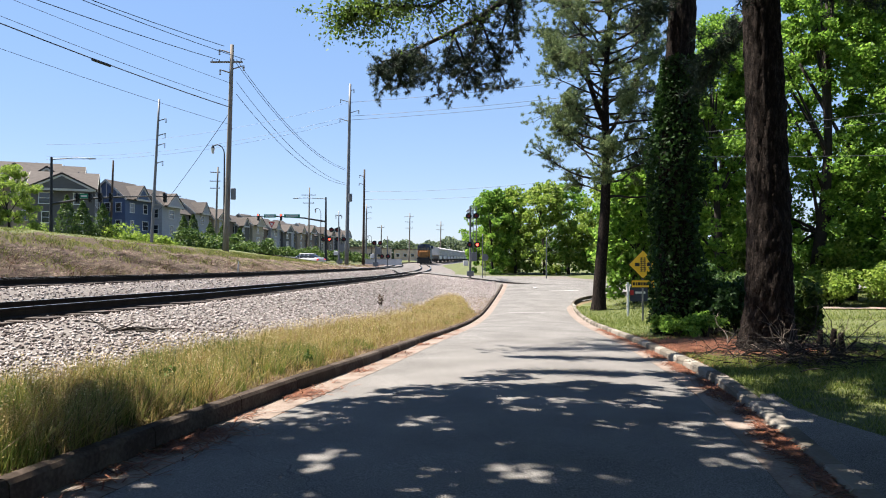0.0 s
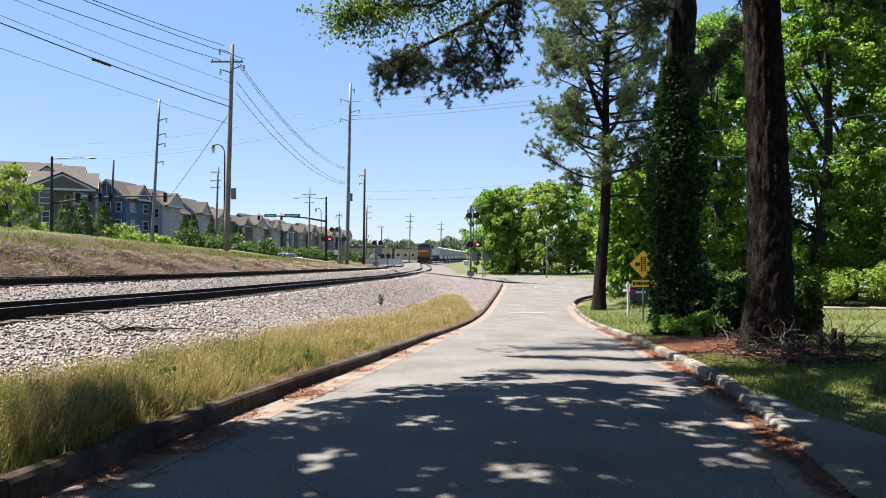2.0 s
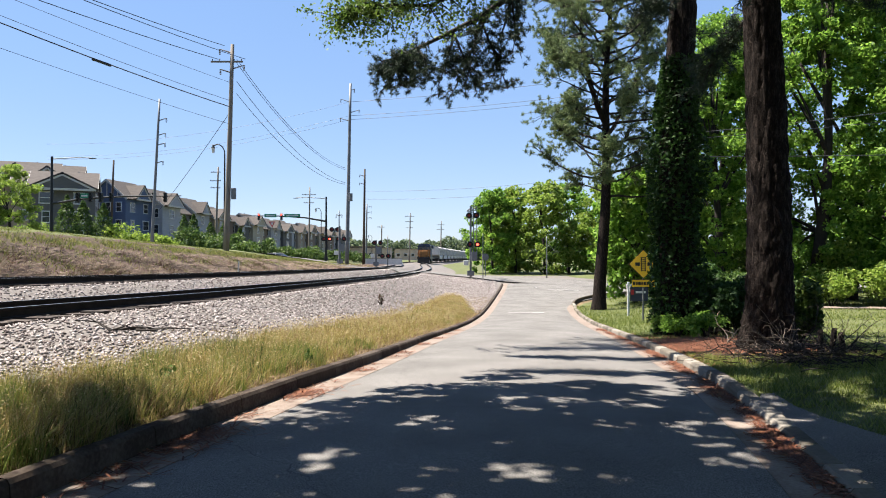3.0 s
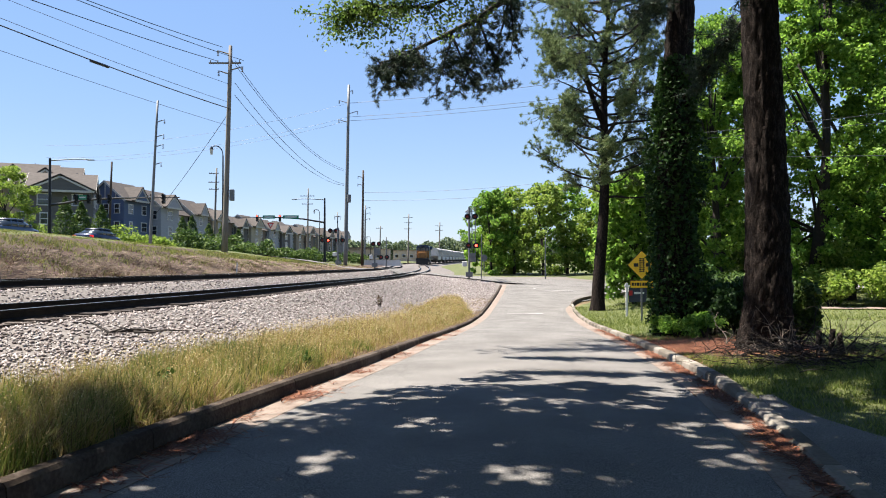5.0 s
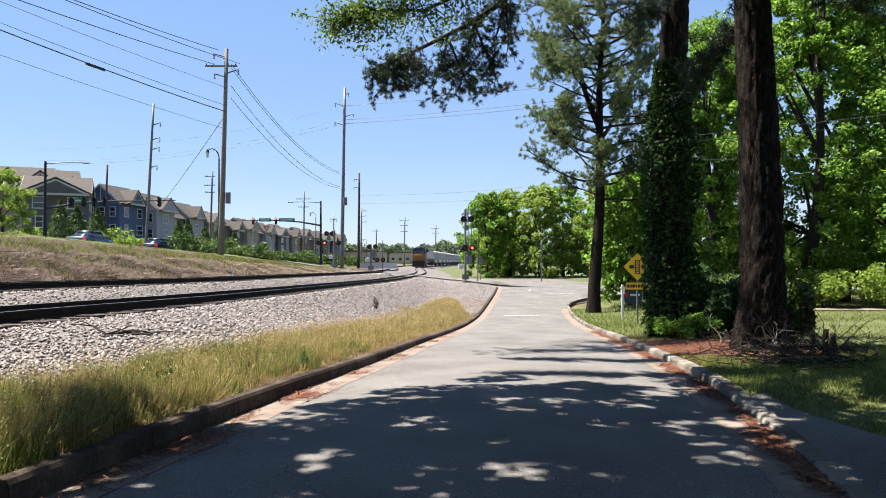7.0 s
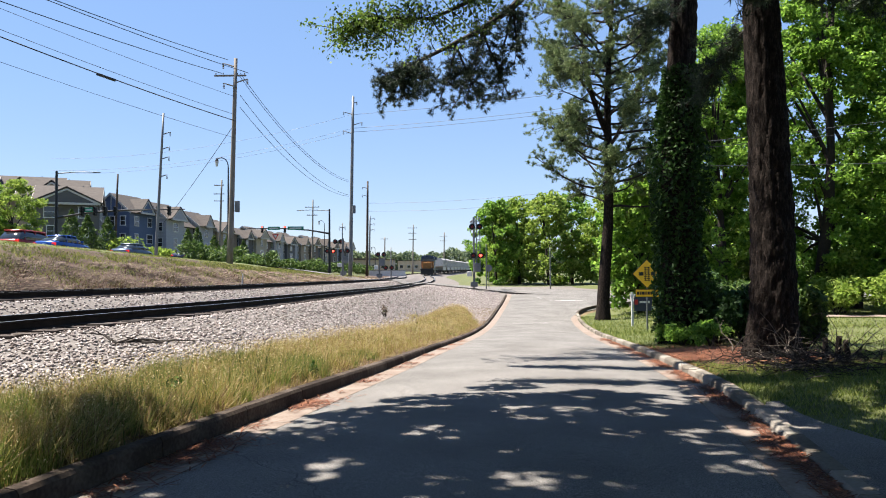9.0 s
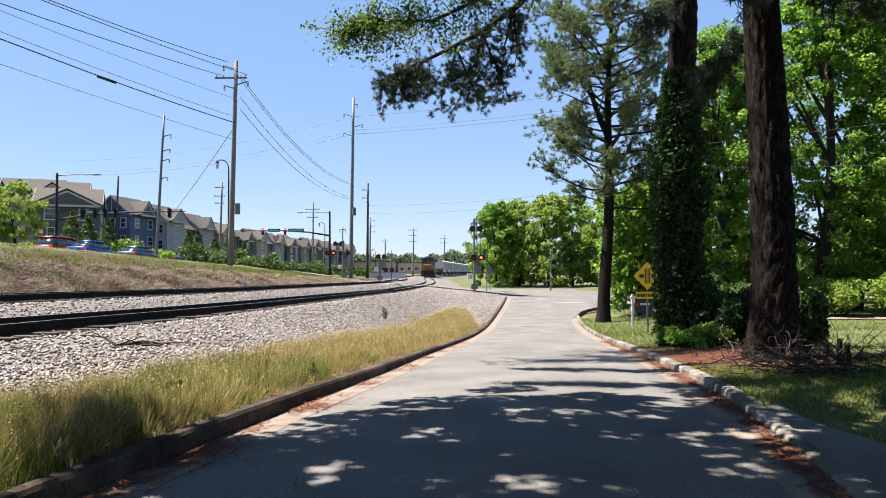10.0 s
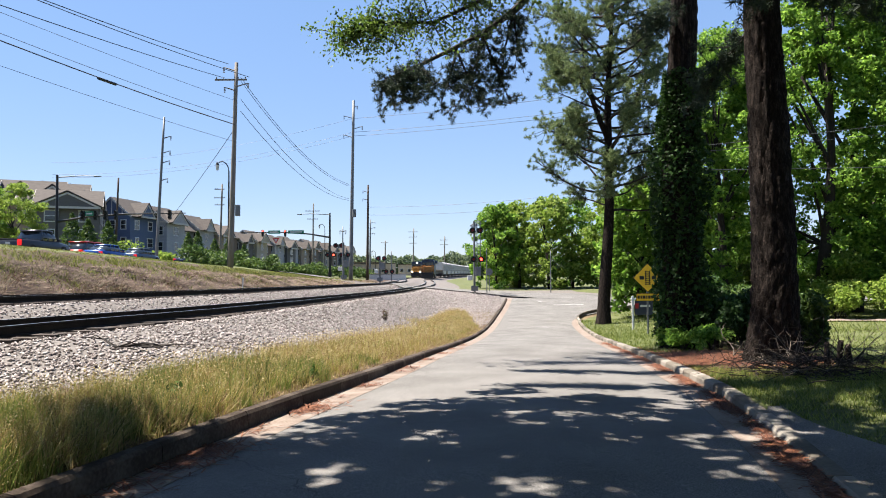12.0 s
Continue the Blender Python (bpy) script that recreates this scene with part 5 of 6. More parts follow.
# ---- trains ----
BLUE_L = plain("locomotive_blue", (0.02, 0.045, 0.1), 0.45)
GOLD_L = plain("locomotive_yellow", (0.3, 0.135, 0.02), 0.5, var=0.35)
HOPPER = shade("hopper_grey", [(0.4, 0.37, 0.35), (0.58, 0.55, 0.52), (0.68, 0.65, 0.62)], 1.2, 0.6, bump=0.1, fine=12, tone=1.0)
TRUCK = plain("bogie_steel", (0.03, 0.026, 0.024), 0.7, var=0.3)


def on_track(y, offset, zf):
    """The pose of a vehicle on a track with its front at y."""
    def at(v):
        d = float(track_x(v + 0.5) - track_x(v - 0.5))
        k = offset * (1 + 0.5 * min(1, max(0, (v - 100) / 100)))
        n = Vector((-1, d)).normalized()
        return Vector((float(track_x(v)) + n.x * k, v + n.y * k, float(zf(v))))
    a, b = at(y), at(y + 8)
    return pose(a.x, a.y, a.z, 0, 0, -math.degrees(math.atan2(b.x - a.x, b.y - a.y)))


def bogie(top, y, axles=2):
    b = part("bogie", box(bmesh.new(), (0, y, 0.62), (2.3, 0.9 + axles * 0.95, 0.45), None, 0.05), TRUCK, top)
    for k in range(axles):
        for s in (-1, 1):
            bm = bmesh.new()
            yy = y + (k - (axles - 1) / 2) * 1.75
            rod(bm, (s * 0.68, yy, 0.48), (s * 0.82, yy, 0.48), 0.48, 0.48, 18)
            part("wheel", bm, TRUCK, b)


# A browner, more mottled yellow for the standing locomotive.
DULL_L = plain("dull_locomotive_yellow", (0.27, 0.115, 0.025), 0.6, var=0.45, tone=1.0)


def locomotive(m, label, lit=False):
    gold = GOLD_L if lit else DULL_L
    top = thing("locomotive", m, label, "locomotive", "freight trains")
    part("underframe", box(bmesh.new(), (0, 11, 1.25), (3.0, 21.4, 0.4), None, 0.03), BLACK, top)
    part("fuel_tank", box(bmesh.new(), (0, 11, 0.75), (2.6, 5, 0.75), None, 0.12), BLACK, top)
    part("plough", prism(bmesh.new(), [(-1.45, 0.12), (1.45, 0.12), (1.3, 1.05), (-1.3, 1.05)], 0.25, Matrix.Translation((0, 0.15, 0))), BLACK, top)
    nose = part("nose", box(bmesh.new(), (0, 1.9, 2.2), (2.1, 1.7, 1.5), None, 0.18), gold, top, "yellow short hood")
    part("nose_door", box(bmesh.new(), (0, 1.04, 2.0), (0.55, 0.03, 1.1), None, 0.01), gold, nose)
    cab = part("cab", box(bmesh.new(), (0, 3.9, 2.85), (3.0, 2.5, 2.8), None, 0.16), BLUE_L, top, "dark blue cab")
    part("cab_front", box(bmesh.new(), (0, 2.63, 2.35), (2.9, 0.06, 1.7), None, 0.02), gold, top, "yellow cab front panel")
    part("cab_roof", prism(bmesh.new(), [(-1.5, 4.0), (1.5, 4.0), (1.25, 4.45), (0.6, 4.62), (-0.6, 4.62), (-1.25, 4.45)], 2.7, Matrix.Translation((0, 3.85, 0))), BLUE_L, top, "dark blue cab roof")
    for x, w in ((-0.95, 0.62), (-0.28, 0.5), (0.28, 0.5), (0.95, 0.62)):
        part("windscreen", box(bmesh.new(), (x, 2.64, 3.5), (w, 0.04, 0.6), None, 0.01), GLASS, cab)
    for s in (-1, 1):
        part("number_board", box(bmesh.new(), (s * 0.85, 2.62, 4.15), (0.6, 0.06, 0.24), None, 0.01), BLACK, cab)
        part("side_window", box(bmesh.new(), (s * 1.5, 3.9, 3.4), (0.05, 1.3, 0.65), None, 0.01), GLASS, cab)
        for z, x in ((1.55, 1.15), (4.2, 0.17)):
            bm = bmesh.new()
            rod(bm, (s * x, 0.4 if z < 2 else 2.62, z), (s * x, 0.3 if z < 2 else 2.5, z), 0.15, 0.15, 14)
            part("headlamp", bm, HEADLAMP if lit else GLASS, top, "lit round headlamp" if lit else "")
        bm = bmesh.new()
        pipe(bm, [(s * 1.4, 0.3, 1.4), (s * 1.4, 0.3, 2.4), (s * 1.4, 1.2, 2.5), (s * 1.4, 2.5, 2.5)], 0.025, 6)
        pipe(bm, [(s * 1.45, 5.2, 2.5), (s * 1.45, 21, 2.5)], 0.025, 6)
        part("handrail", bm, gold, top)
        for k in range(4):
            part("step", box(bmesh.new(), (s * 1.3, 0.35, 0.35 + 0.3 * k), (0.4, 0.3, 0.04)), BLACK, top)
    part("hood", box(bmesh.new(), (0, 12.8, 2.85), (1.9, 15.2, 2.9), None, 0.1), BLUE_L, top, "dark blue engine hood")
    part("radiator", box(bmesh.new(), (0, 18.2, 4.1), (3.0, 4.2, 0.75), None, 0.08), BLUE_L, top)
    for k in range(2):
        bm = bmesh.new()
        rod(bm, (0, 15.0 - k * 2.2, 4.3), (0, 15.0 - k * 2.2, 4.5), 0.7, 0.7, 16)
        part("roof_fan", bm, BLACK, top)
    bm = bmesh.new()
    rod(bm, (0, 0.2, 0.95), (0, -0.45, 0.95), 0.14, 0.18, 8)
    part("coupler", bm, TRUCK, top)
    bogie(top, 4.2, 3), bogie(top, 17.6, 3)
    return top


def hopper_wagon(m):
    top = thing("hopper_wagon", m, "grey covered hopper wagon with ribbed sides", "freight wagon", "freight trains")
    bm = bmesh.new()
    prism(bm, [(-7.4, 2.2), (-5.2, 1.0), (5.2, 1.0), (7.4, 2.2), (7.4, 4.1), (-7.4, 4.1)], 3.0, Matrix.Translation((0, 8, 0)) @ Matrix.Rotation(radians(90), 4, "Z"))
    part("body", bm, HOPPER, top)
    part("roof", prism(bmesh.new(), [(-1.5, 4.1), (1.5, 4.1), (1.0, 4.45), (-1.0, 4.45)], 14.8, Matrix.Translation((0, 8, 0))), HOPPER, top)
    for k in range(11):
        for s in (-1, 1):
            part("rib", box(bmesh.new(), (s * 1.53, 1.2 + 1.36 * k, 3.0), (0.1, 0.14, 2.2)), HOPPER, top)
    part("sill", box(bmesh.new(), (0, 8, 1.05), (2.7, 15.6, 0.3), None, 0.02), TRUCK, top)
    for k in range(3):
        part("chute", prism(bmesh.new(), [(-1.2, 1.3), (1.2, 1.3), (0.4, 0.4), (-0.4, 0.4)], 2.2, Matrix.Translation((0, 4.2 + 3.8 * k, 0))), TRUCK, top)
    part("running_board", box(bmesh.new(), (0, 8, 4.52), (0.6, 14.6, 0.04)), GALV, top)
    bogie(top, 1.9), bogie(top, 14.1)
    return top


locomotive(on_track(160, 0, near_z), "blue and yellow freight locomotive standing at the crossing")
first = hopper_wagon(on_track(198, 0, near_z))
for k in range(1, 11):
    copy_thing(first, on_track(198 + 16.4 * k, 0, near_z))
TRAIN = locomotive(on_track(200, 4.3, far_z), "yellow and blue freight locomotive with lit headlamps approaching", True)


# ---- cars ----
TYRE = plain("tyre_rubber", (0.015, 0.015, 0.016), 0.9)
RIM = plain("wheel_rim", (0.4, 0.4, 0.42), 0.35, 0.8)
TAIL = shade("tail_lamp_red", [(0.6, 0.01, 0.01), (0.7, 0.02, 0.02)], 3, 0.25, bump=0, glow=0.35)


def loft(bm, sections):
    """Rounded boxes joined along y: (y, half width at the foot, half width at the top, z0, z1)."""
    rings = []
    for y, a, b, z0, z1 in sections:
        c = min(0.12, (z1 - z0) * 0.3)
        pts = [(-a + 0.06, z0), (a - 0.06, z0), (a, z0 + 0.06), (a + 0.01, (z0 + z1) / 2), (b, z1 - c), (b - c, z1), (-b + c, z1), (-b, z1 - c), (-a - 0.01, (z0 + z1) / 2), (-a, z0 + 0.06)]
        rings.append([bm.verts.new((x, y, z)) for x, z in pts])
    n = len(rings[0])
    for r, q in zip(rings, rings[1:]):
        for k in range(n):
            bm.faces.new((r[k], r[(k + 1) % n], q[(k + 1) % n], q[k]))
    bm.faces.new(rings[0][::-1]), bm.faces.new(rings[-1])
    bmesh.ops.recalc_face_normals(bm, faces=bm.faces)
    return bm


def vehicle(name, paint, label, kind="sedan"):
    top = thing(name, Matrix(), label, "car" if kind != "pickup" else "pickup truck", "traffic beyond the bank")
    big = kind != "sedan"
    L, w, belt, roof = (5.7, 1.0, 1.15, 1.92) if big else (4.7, 0.9, 0.92, 1.45)
    h = L / 2
    part("body", loft(bmesh.new(), [(-h, w * 0.9, w * 0.88, 0.5, belt - 0.12), (-h + 0.15, w, w * 0.97, 0.38, belt), (-0.5, w, w * 0.97, 0.3, belt), (h * 0.42, w, w * 0.97, 0.3, belt - 0.03), (h - 0.35, w * 0.97, w * 0.92, 0.35, belt - 0.18), (h, w * 0.82, w * 0.78, 0.45, belt - 0.38)]), paint, top, smooth=True)
    if kind == "pickup":
        y0, y1, y2, y3 = -0.75, -0.55, 0.75, 1.55
        part("bed_cover", box(bmesh.new(), (0, -1.85, belt + 0.01), (w * 1.7, 1.9, 0.06), None, 0.02), BLACK, top)
    elif kind == "suv":
        y0, y1, y2, y3 = -h + 0.2, -h + 0.75, 0.6, 1.45
    else:
        y0, y1, y2, y3 = -1.75, -0.95, 0.45, 1.35
    part("window_band", loft(bmesh.new(), [(y0, w * 0.9, w * 0.86, belt - 0.06, belt + 0.04), (y1, w * 0.9, w * 0.72, belt - 0.06, roof - 0.06), (y2, w * 0.9, w * 0.72, belt - 0.06, roof - 0.06), (y3, w * 0.88, w * 0.84, belt - 0.06, belt + 0.04)]), GLASS, top, "dark window glass", True)
    part("roof", loft(bmesh.new(), [(y1 - 0.12, w * 0.74, w * 0.7, roof - 0.13, roof - 0.02), (y1 + 0.3, w * 0.76, w * 0.72, roof - 0.12, roof), (y2 - 0.2, w * 0.76, w * 0.72, roof - 0.12, roof), (y2 + 0.15, w * 0.74, w * 0.7, roof - 0.14, roof - 0.03)]), paint, top, smooth=True)
    for s in (-1, 1):
        for y in ((y1 + y2) / 2, y1 + 0.05, y2 - 0.02):
            bm = bmesh.new()
            rod(bm, (s * w * 0.91, y, belt - 0.03), (s * w * 0.75, y * 0.92, roof - 0.08), 0.045, 0.045, 6)
            part("pillar", bm, paint, top)
        part("tail_lamp", box(bmesh.new(), (s * w * 0.82, -h + 0.02, belt - 0.25), (0.26, 0.16, 0.2 if not big else 0.42), None, 0.03), TAIL, top, "red tail lamp")
        part("headlamp", box(bmesh.new(), (s * w * 0.66, h - 0.1, belt - 0.42), (0.3, 0.18, 0.14), None, 0.03), WHITE, top)
        part("mirror", box(bmesh.new(), (s * (w + 0.08), y2 + 0.35, belt + 0.08), (0.18, 0.1, 0.14), None, 0.03), paint, top)
        for y in (-h * 0.6, h * 0.62):
            r = 0.4 if big else 0.33
            bm = bmesh.new()
            rod(bm, (s * (w - 0.2), y, r), (s * (w + 0.015), y, r), r, r, 20)
            t = part("wheel", bm, TYRE, top)
            bm = bmesh.new()
            rod(bm, (s * (w - 0.05), y, r), (s * (w + 0.03), y, r), r * 0.62, r * 0.55, 14)
            part("rim", bm, RIM, t)
    part("bumper", box(bmesh.new(), (0, -h - 0.02, 0.55), (w * 1.8, 0.16, 0.22), None, 0.04), paint if not big else GALV, top)
    part("number_plate", box(bmesh.new(), (0, -h - 0.03, belt - 0.3), (0.32, 0.03, 0.16)), WHITE, top)
    return top


CAR_NAVY = vehicle("car", plain("navy_paint", (0.02, 0.035, 0.09), 0.3, 0.3), "dark navy sedan driving beyond the bank")
CAR_GREY = vehicle("car", plain("steel_blue_paint", (0.09, 0.13, 0.2), 0.3, 0.4), "steel blue sedan driving beyond the bank")
CAR_BLUE = vehicle("car", plain("bright_blue_paint", (0.02, 0.09, 0.36), 0.25, 0.3), "bright blue sedan driving beyond the bank")
CAR_RED = vehicle("car", plain("red_car_paint", (0.35, 0.02, 0.02), 0.3, 0.2), "red estate car driving beyond the bank", "suv")
PICKUP = vehicle("pickup_truck", plain("charcoal_paint", (0.045, 0.05, 0.065), 0.3, 0.4), "charcoal grey pickup truck driving beyond the bank", "pickup")
CAR_WHITE = vehicle("car", plain("white_car_paint", (0.7, 0.7, 0.7), 0.3), "white sedan on the cross street")

tagged(strip_along("avenue", [(-33.54 + 0.072 * y - 1.8, y, float(car_z(y))) for y in range(-55, 131, 8)], 8.6, ASPHALT, 0.03), "grey asphalt avenue behind the bank", "road", kind="structure")


def in_lane(y, shift=0.0):
    s = float(car_z(y + 1) - car_z(y - 1)) / 2
    return pose(-33.54 + 0.072 * y - shift, y, float(car_z(y)) + 0.035, math.degrees(math.atan(s)), 0, -4.1)


# ---- grass, stones and litter ----
def scatter_grass():
    rng = np.random.default_rng(31)
    n = 150000
    y = 2.6 + 48.5 * rng.uniform(0, 1, n) ** 1.9
    e = road_l(y)
    toe = np.minimum(track_x(y) + 4.0, e - 1.0)
    f = rng.uniform(-0.12, 1, n)
    lo, hi = np.interp(y, [38, 52], [-0.12, 0.3]), np.interp(y, [37, 52], [1.0, 0.45])
    f = lo + (f + 0.12) / 1.12 * (hi - lo) + rng.normal(0, 0.03, n) * (y > 36)
    x = toe + (e - 0.14 - toe) * f
    cy = 2.6 + 60 * rng.uniform(0, 1, 420) ** 1.7
    ce = road_l(cy)
    ct = np.minimum(track_x(cy) + 4.2, ce - 1.0)
    cx = ct + (ce - 0.25 - ct) * rng.uniform(0.05, 0.95, 420)
    cg = rng.uniform(0, 1, 420) < np.clip(0.62 - cy * 0.03, 0.18, 0.62)
    cr = rng.uniform(0.12, 0.4, 420)
    best, idx = np.full(n, 9.0), np.zeros(n, int)
    for k in range(420):
        d = np.hypot(x - cx[k], y - cy[k]) / cr[k]
        m = d < best
        best[m], idx[m] = d[m], k
    tuft = best < 1.0
    edge = np.maximum(np.clip((f + 0.12) * 4, 0.15, 1) * np.clip((1 - f) * 5 + 0.35, 0.3, 1), 0.7 * (y > 38))
    keep = rng.uniform(0, 1, n) < edge * np.where(tuft, 1.0, 0.6)
    x, y, edge, tuft, idx, f = x[keep], y[keep], edge[keep], tuft[keep], idx[keep], f[keep]
    root = np.stack([x, y, drop_on(x, y) - 0.01], 1)
    near = np.clip((16 - y) / 10, 0, 1)
    h = np.where(tuft, 0.2 + 0.1 * near, 0.07 + 0.04 * (y > 27)) * edge + 0.035 + 0.03 * np.sin(x * 2.1 + 0.6 * y)
    green = tuft & cg[idx] | (rng.uniform(0, 1, len(x)) < 0.08 + 0.05 * near)
    wd = 0.0032 + 0.0002 * y
    for name, m, sel, lab, ln in (("dry_grass", GRASSY, ~green, "dry yellow grass beside the kerb", 0.75), ("green_grass", GRASSG, green, "tufts of green grass beside the kerb", 0.32)):
        tagged(blade_mesh(name, root[sel], h[sel], wd[sel, None], m, rng, None, ln), lab, "grass", kind="stuff")
    # tall bushy clumps of broad green blades
    ck = [(rng.uniform(0.15, 0.85), 3.6 + 8.5 * rng.uniform(0, 1) ** 1.2) for _ in range(46)]
    cl = []
    for cf, cyy in ck:
        lo, hi = min(track_x(cyy) + 4.2, road_l(cyy) - 1.0), road_l(cyy) - 0.2
        q = rng.normal(0, 0.11, (260, 2)) + np.array([lo + (hi - lo) * cf, cyy])
        cl.append(q)
    cl = np.concatenate(cl)
    cl = cl[cl[:, 0] < road_l(cl[:, 1]) - 0.14]
    q = np.stack([cl[:, 0], cl[:, 1], drop_on(cl[:, 0], cl[:, 1]) - 0.01], 1)
    tagged(blade_mesh("tall_grass", q, rng.uniform(0.12, 0.42, len(q)), 0.0065, TALLG, rng, None, 0.26), "tall dark green grass clumps near the kerb", "grass", kind="stuff")
    # upright stalks with loose seed heads
    k = rng.choice(len(x), 15000, replace=False)
    sh = (0.16 + 0.24 * rng.uniform(0, 1, len(k))) * edge[k] + 0.04
    tip = root[k] + np.stack([rng.normal(0, 0.12, len(k)) * sh, rng.normal(0, 0.12, len(k)) * sh, sh], 1)
    sw = (0.0016 + 0.00012 * y[k])[:, None] * np.array([[1.0, 0.4, 0.0]])
    sv = np.stack([root[k] - sw, root[k] + sw, tip], 1)
    tagged(quick_mesh("grass_stalks", sv.reshape(-1, 3), np.arange(len(k) * 3).reshape(-1, 3), GRASSY), "thin dry seeding grass stalks", "grass", kind="stuff")
    heads = np.repeat(tip, 2, 0)
    heads = heads + rng.normal(0, 1, heads.shape) * np.array([0.016, 0.016, 0.035])
    tagged(leaf_mesh("seed_heads", heads, 0.013 * (1 + np.repeat(y[k], 2)[:, None] * 0.05), SEED, rng), "pale straw-coloured seed heads on thin stalks", "grass", kind="stuff")
    # brown matted thatch, thickest along the kerb
    m = 26000
    ty = 2.6 + 40 * rng.uniform(0, 1, m) ** 2.0
    te = road_l(ty)
    tx = te - 0.12 - np.abs(rng.normal(0, 0.45, m)) - 0.9 * rng.uniform(0, 1, m) * (rng.uniform(0, 1, m) < 0.4)
    mat = np.stack([tx, ty, drop_on(tx, ty) + rng.uniform(0.0, 0.05, m)], 1)
    a = rng.uniform(0, 6.283, m)
    d = np.stack([np.cos(a), np.sin(a), rng.normal(0.1, 0.3, m)], 1) * rng.uniform(0.02, 0.08, (m, 1))
    w = np.stack([-np.sin(a), np.cos(a), np.zeros(m)], 1) * (0.003 + 0.0002 * ty)[:, None]
    v = np.stack([mat - d - w, mat - d + w, mat + d], 1)
    tagged(quick_mesh("grass_thatch", v.reshape(-1, 3), np.arange(m * 3).reshape(-1, 3), THATCH), "brown matted dead grass along the kerb", "grass", kind="stuff")
    # mown verge and field
    n = 85000
    y = 5 + 55 * rng.uniform(0, 1, n) ** 1.8
    x = road_l(y) + road_w(y) + 0.2 + (np.maximum(12, y * 0.6)) * rng.uniform(0, 1, n) ** 1.2
    ok = ~((y < 8.2) & (x < road_l(y) + road_w(y) + 1.0)) & ~((y > 47) & (x < 12))
    x, y = x[ok], y[ok]
    bare = ((x - 6.0) / 1.9) ** 2 + ((y - 14.6) / 2.8) ** 2 > rng.uniform(0.7, 1.2, len(x))
    x, y = x[bare], y[bare]
    root = np.stack([x, y, drop_on(x, y) - 0.01], 1)
    tagged(blade_mesh("verge_grass", root, 0.075 + 0.05 * (y > 25), (0.005 + 0.0003 * y)[:, None], GRASSG, rng, None, 0.5), "short green mown grass under the trees", "grass", kind="stuff")
    n = 60000
    y = 3 + 12 * rng.uniform(0, 1, n) ** 0.8
    r = road_l(y) + road_w(y)
    x = r + 0.2 + 5.5 * rng.uniform(0, 1, n)
    ok = x > r + 0.2 + np.where(y < 8.2, 0.3 * np.maximum(0, 8.1 - y) ** 1.05, 0)
    ok &= ((x - 6.0) / 1.9) ** 2 + ((y - 14.6) / 2.8) ** 2 > rng.uniform(0.7, 1.2, n)
    root = np.stack([x, y, drop_on(x, y) - 0.01], 1)[ok]
    tagged(blade_mesh("verge_grass", root, 0.08, 0.006, GRASSG, rng, None, 0.5), "short green mown grass beside the kerb", "grass", kind="stuff")
    # bank
    n = 125000
    y = 8 + 92 * rng.uniform(0, 1, n) ** 1.3
    u = rng.uniform(7.3, 16.5, n)
    x = track_x(y) - u
    root = np.stack([x, y, drop_on(x, y) - 0.02], 1)
    top = u + rng.normal(0, 0.9, n) + 0.7 * np.sin(u * 2.9 + y * 0.4) * np.sin(y * 1.3) + 0.5 * np.sin(y * 2.7 + u) > 9.4
    bare = np.sin(x * 0.9 + 1) * np.sin(y * 0.35) + 0.5 * np.sin(y * 0.9 + x) - 0.25 * (u - 9.5) + rng.normal(0, 0.3, n) > 0.42
    sel = ~top & ~bare
    tagged(blade_mesh("bank_grass", root[sel], np.where(np.sin(x[sel] * 2.3) * np.sin(y[sel] * 0.8) > 0, 0.26, 0.12), (0.008 + 0.0003 * y[sel])[:, None], GRASSB, rng, None, 1.0), "matted dry brown grass on the railway bank", "grass", kind="stuff")
    tagged(blade_mesh("bank_top_grass", root[top], np.where(u[top] > 11.6, 0.07, np.where(np.sin(u[top] * 4.1 + 1) + np.sin(y[top] * 2.7) + np.sin(y[top] * 1.1 + u[top]) > 0.2, 0.26, 0.1)), (0.008 + 0.0003 * y[top])[:, None], GRASSBT, rng, None, 0.5), "olive green grass along the top of the bank", "grass", kind="stuff")
    # hanging dead stems that streak the slope
    m = 80000
    y = 10 + 90 * rng.uniform(0, 1, m) ** 1.3
    u = rng.uniform(7.5, 10.4, m)
    patch = np.sin(u * 1.7 + y * 0.8) + np.sin(y * 2.1 - u) + rng.normal(0, 0.6, m) > 0.1
    y, u = y[patch], u[patch]
    x = track_x(y) - u
    q = np.stack([x, y, drop_on(x, y) + 0.02], 1)
    d = np.stack([rng.uniform(0.1, 0.45, len(x)), rng.normal(0, 0.16, len(x)), rng.uniform(-0.05, 0.16, len(x))], 1)
    w = np.array([[0, 1.0, 0.3]]) * (0.007 + 0.0004 * y)[:, None]
    v = np.stack([q - w, q + w, q + d], 1)
    tagged(quick_mesh("bank_stems", v.reshape(-1, 3), np.arange(len(x) * 3).reshape(-1, 3), STEMS), "dead brown and straw stems hanging down the bank", "grass", kind="stuff")


scatter_grass()


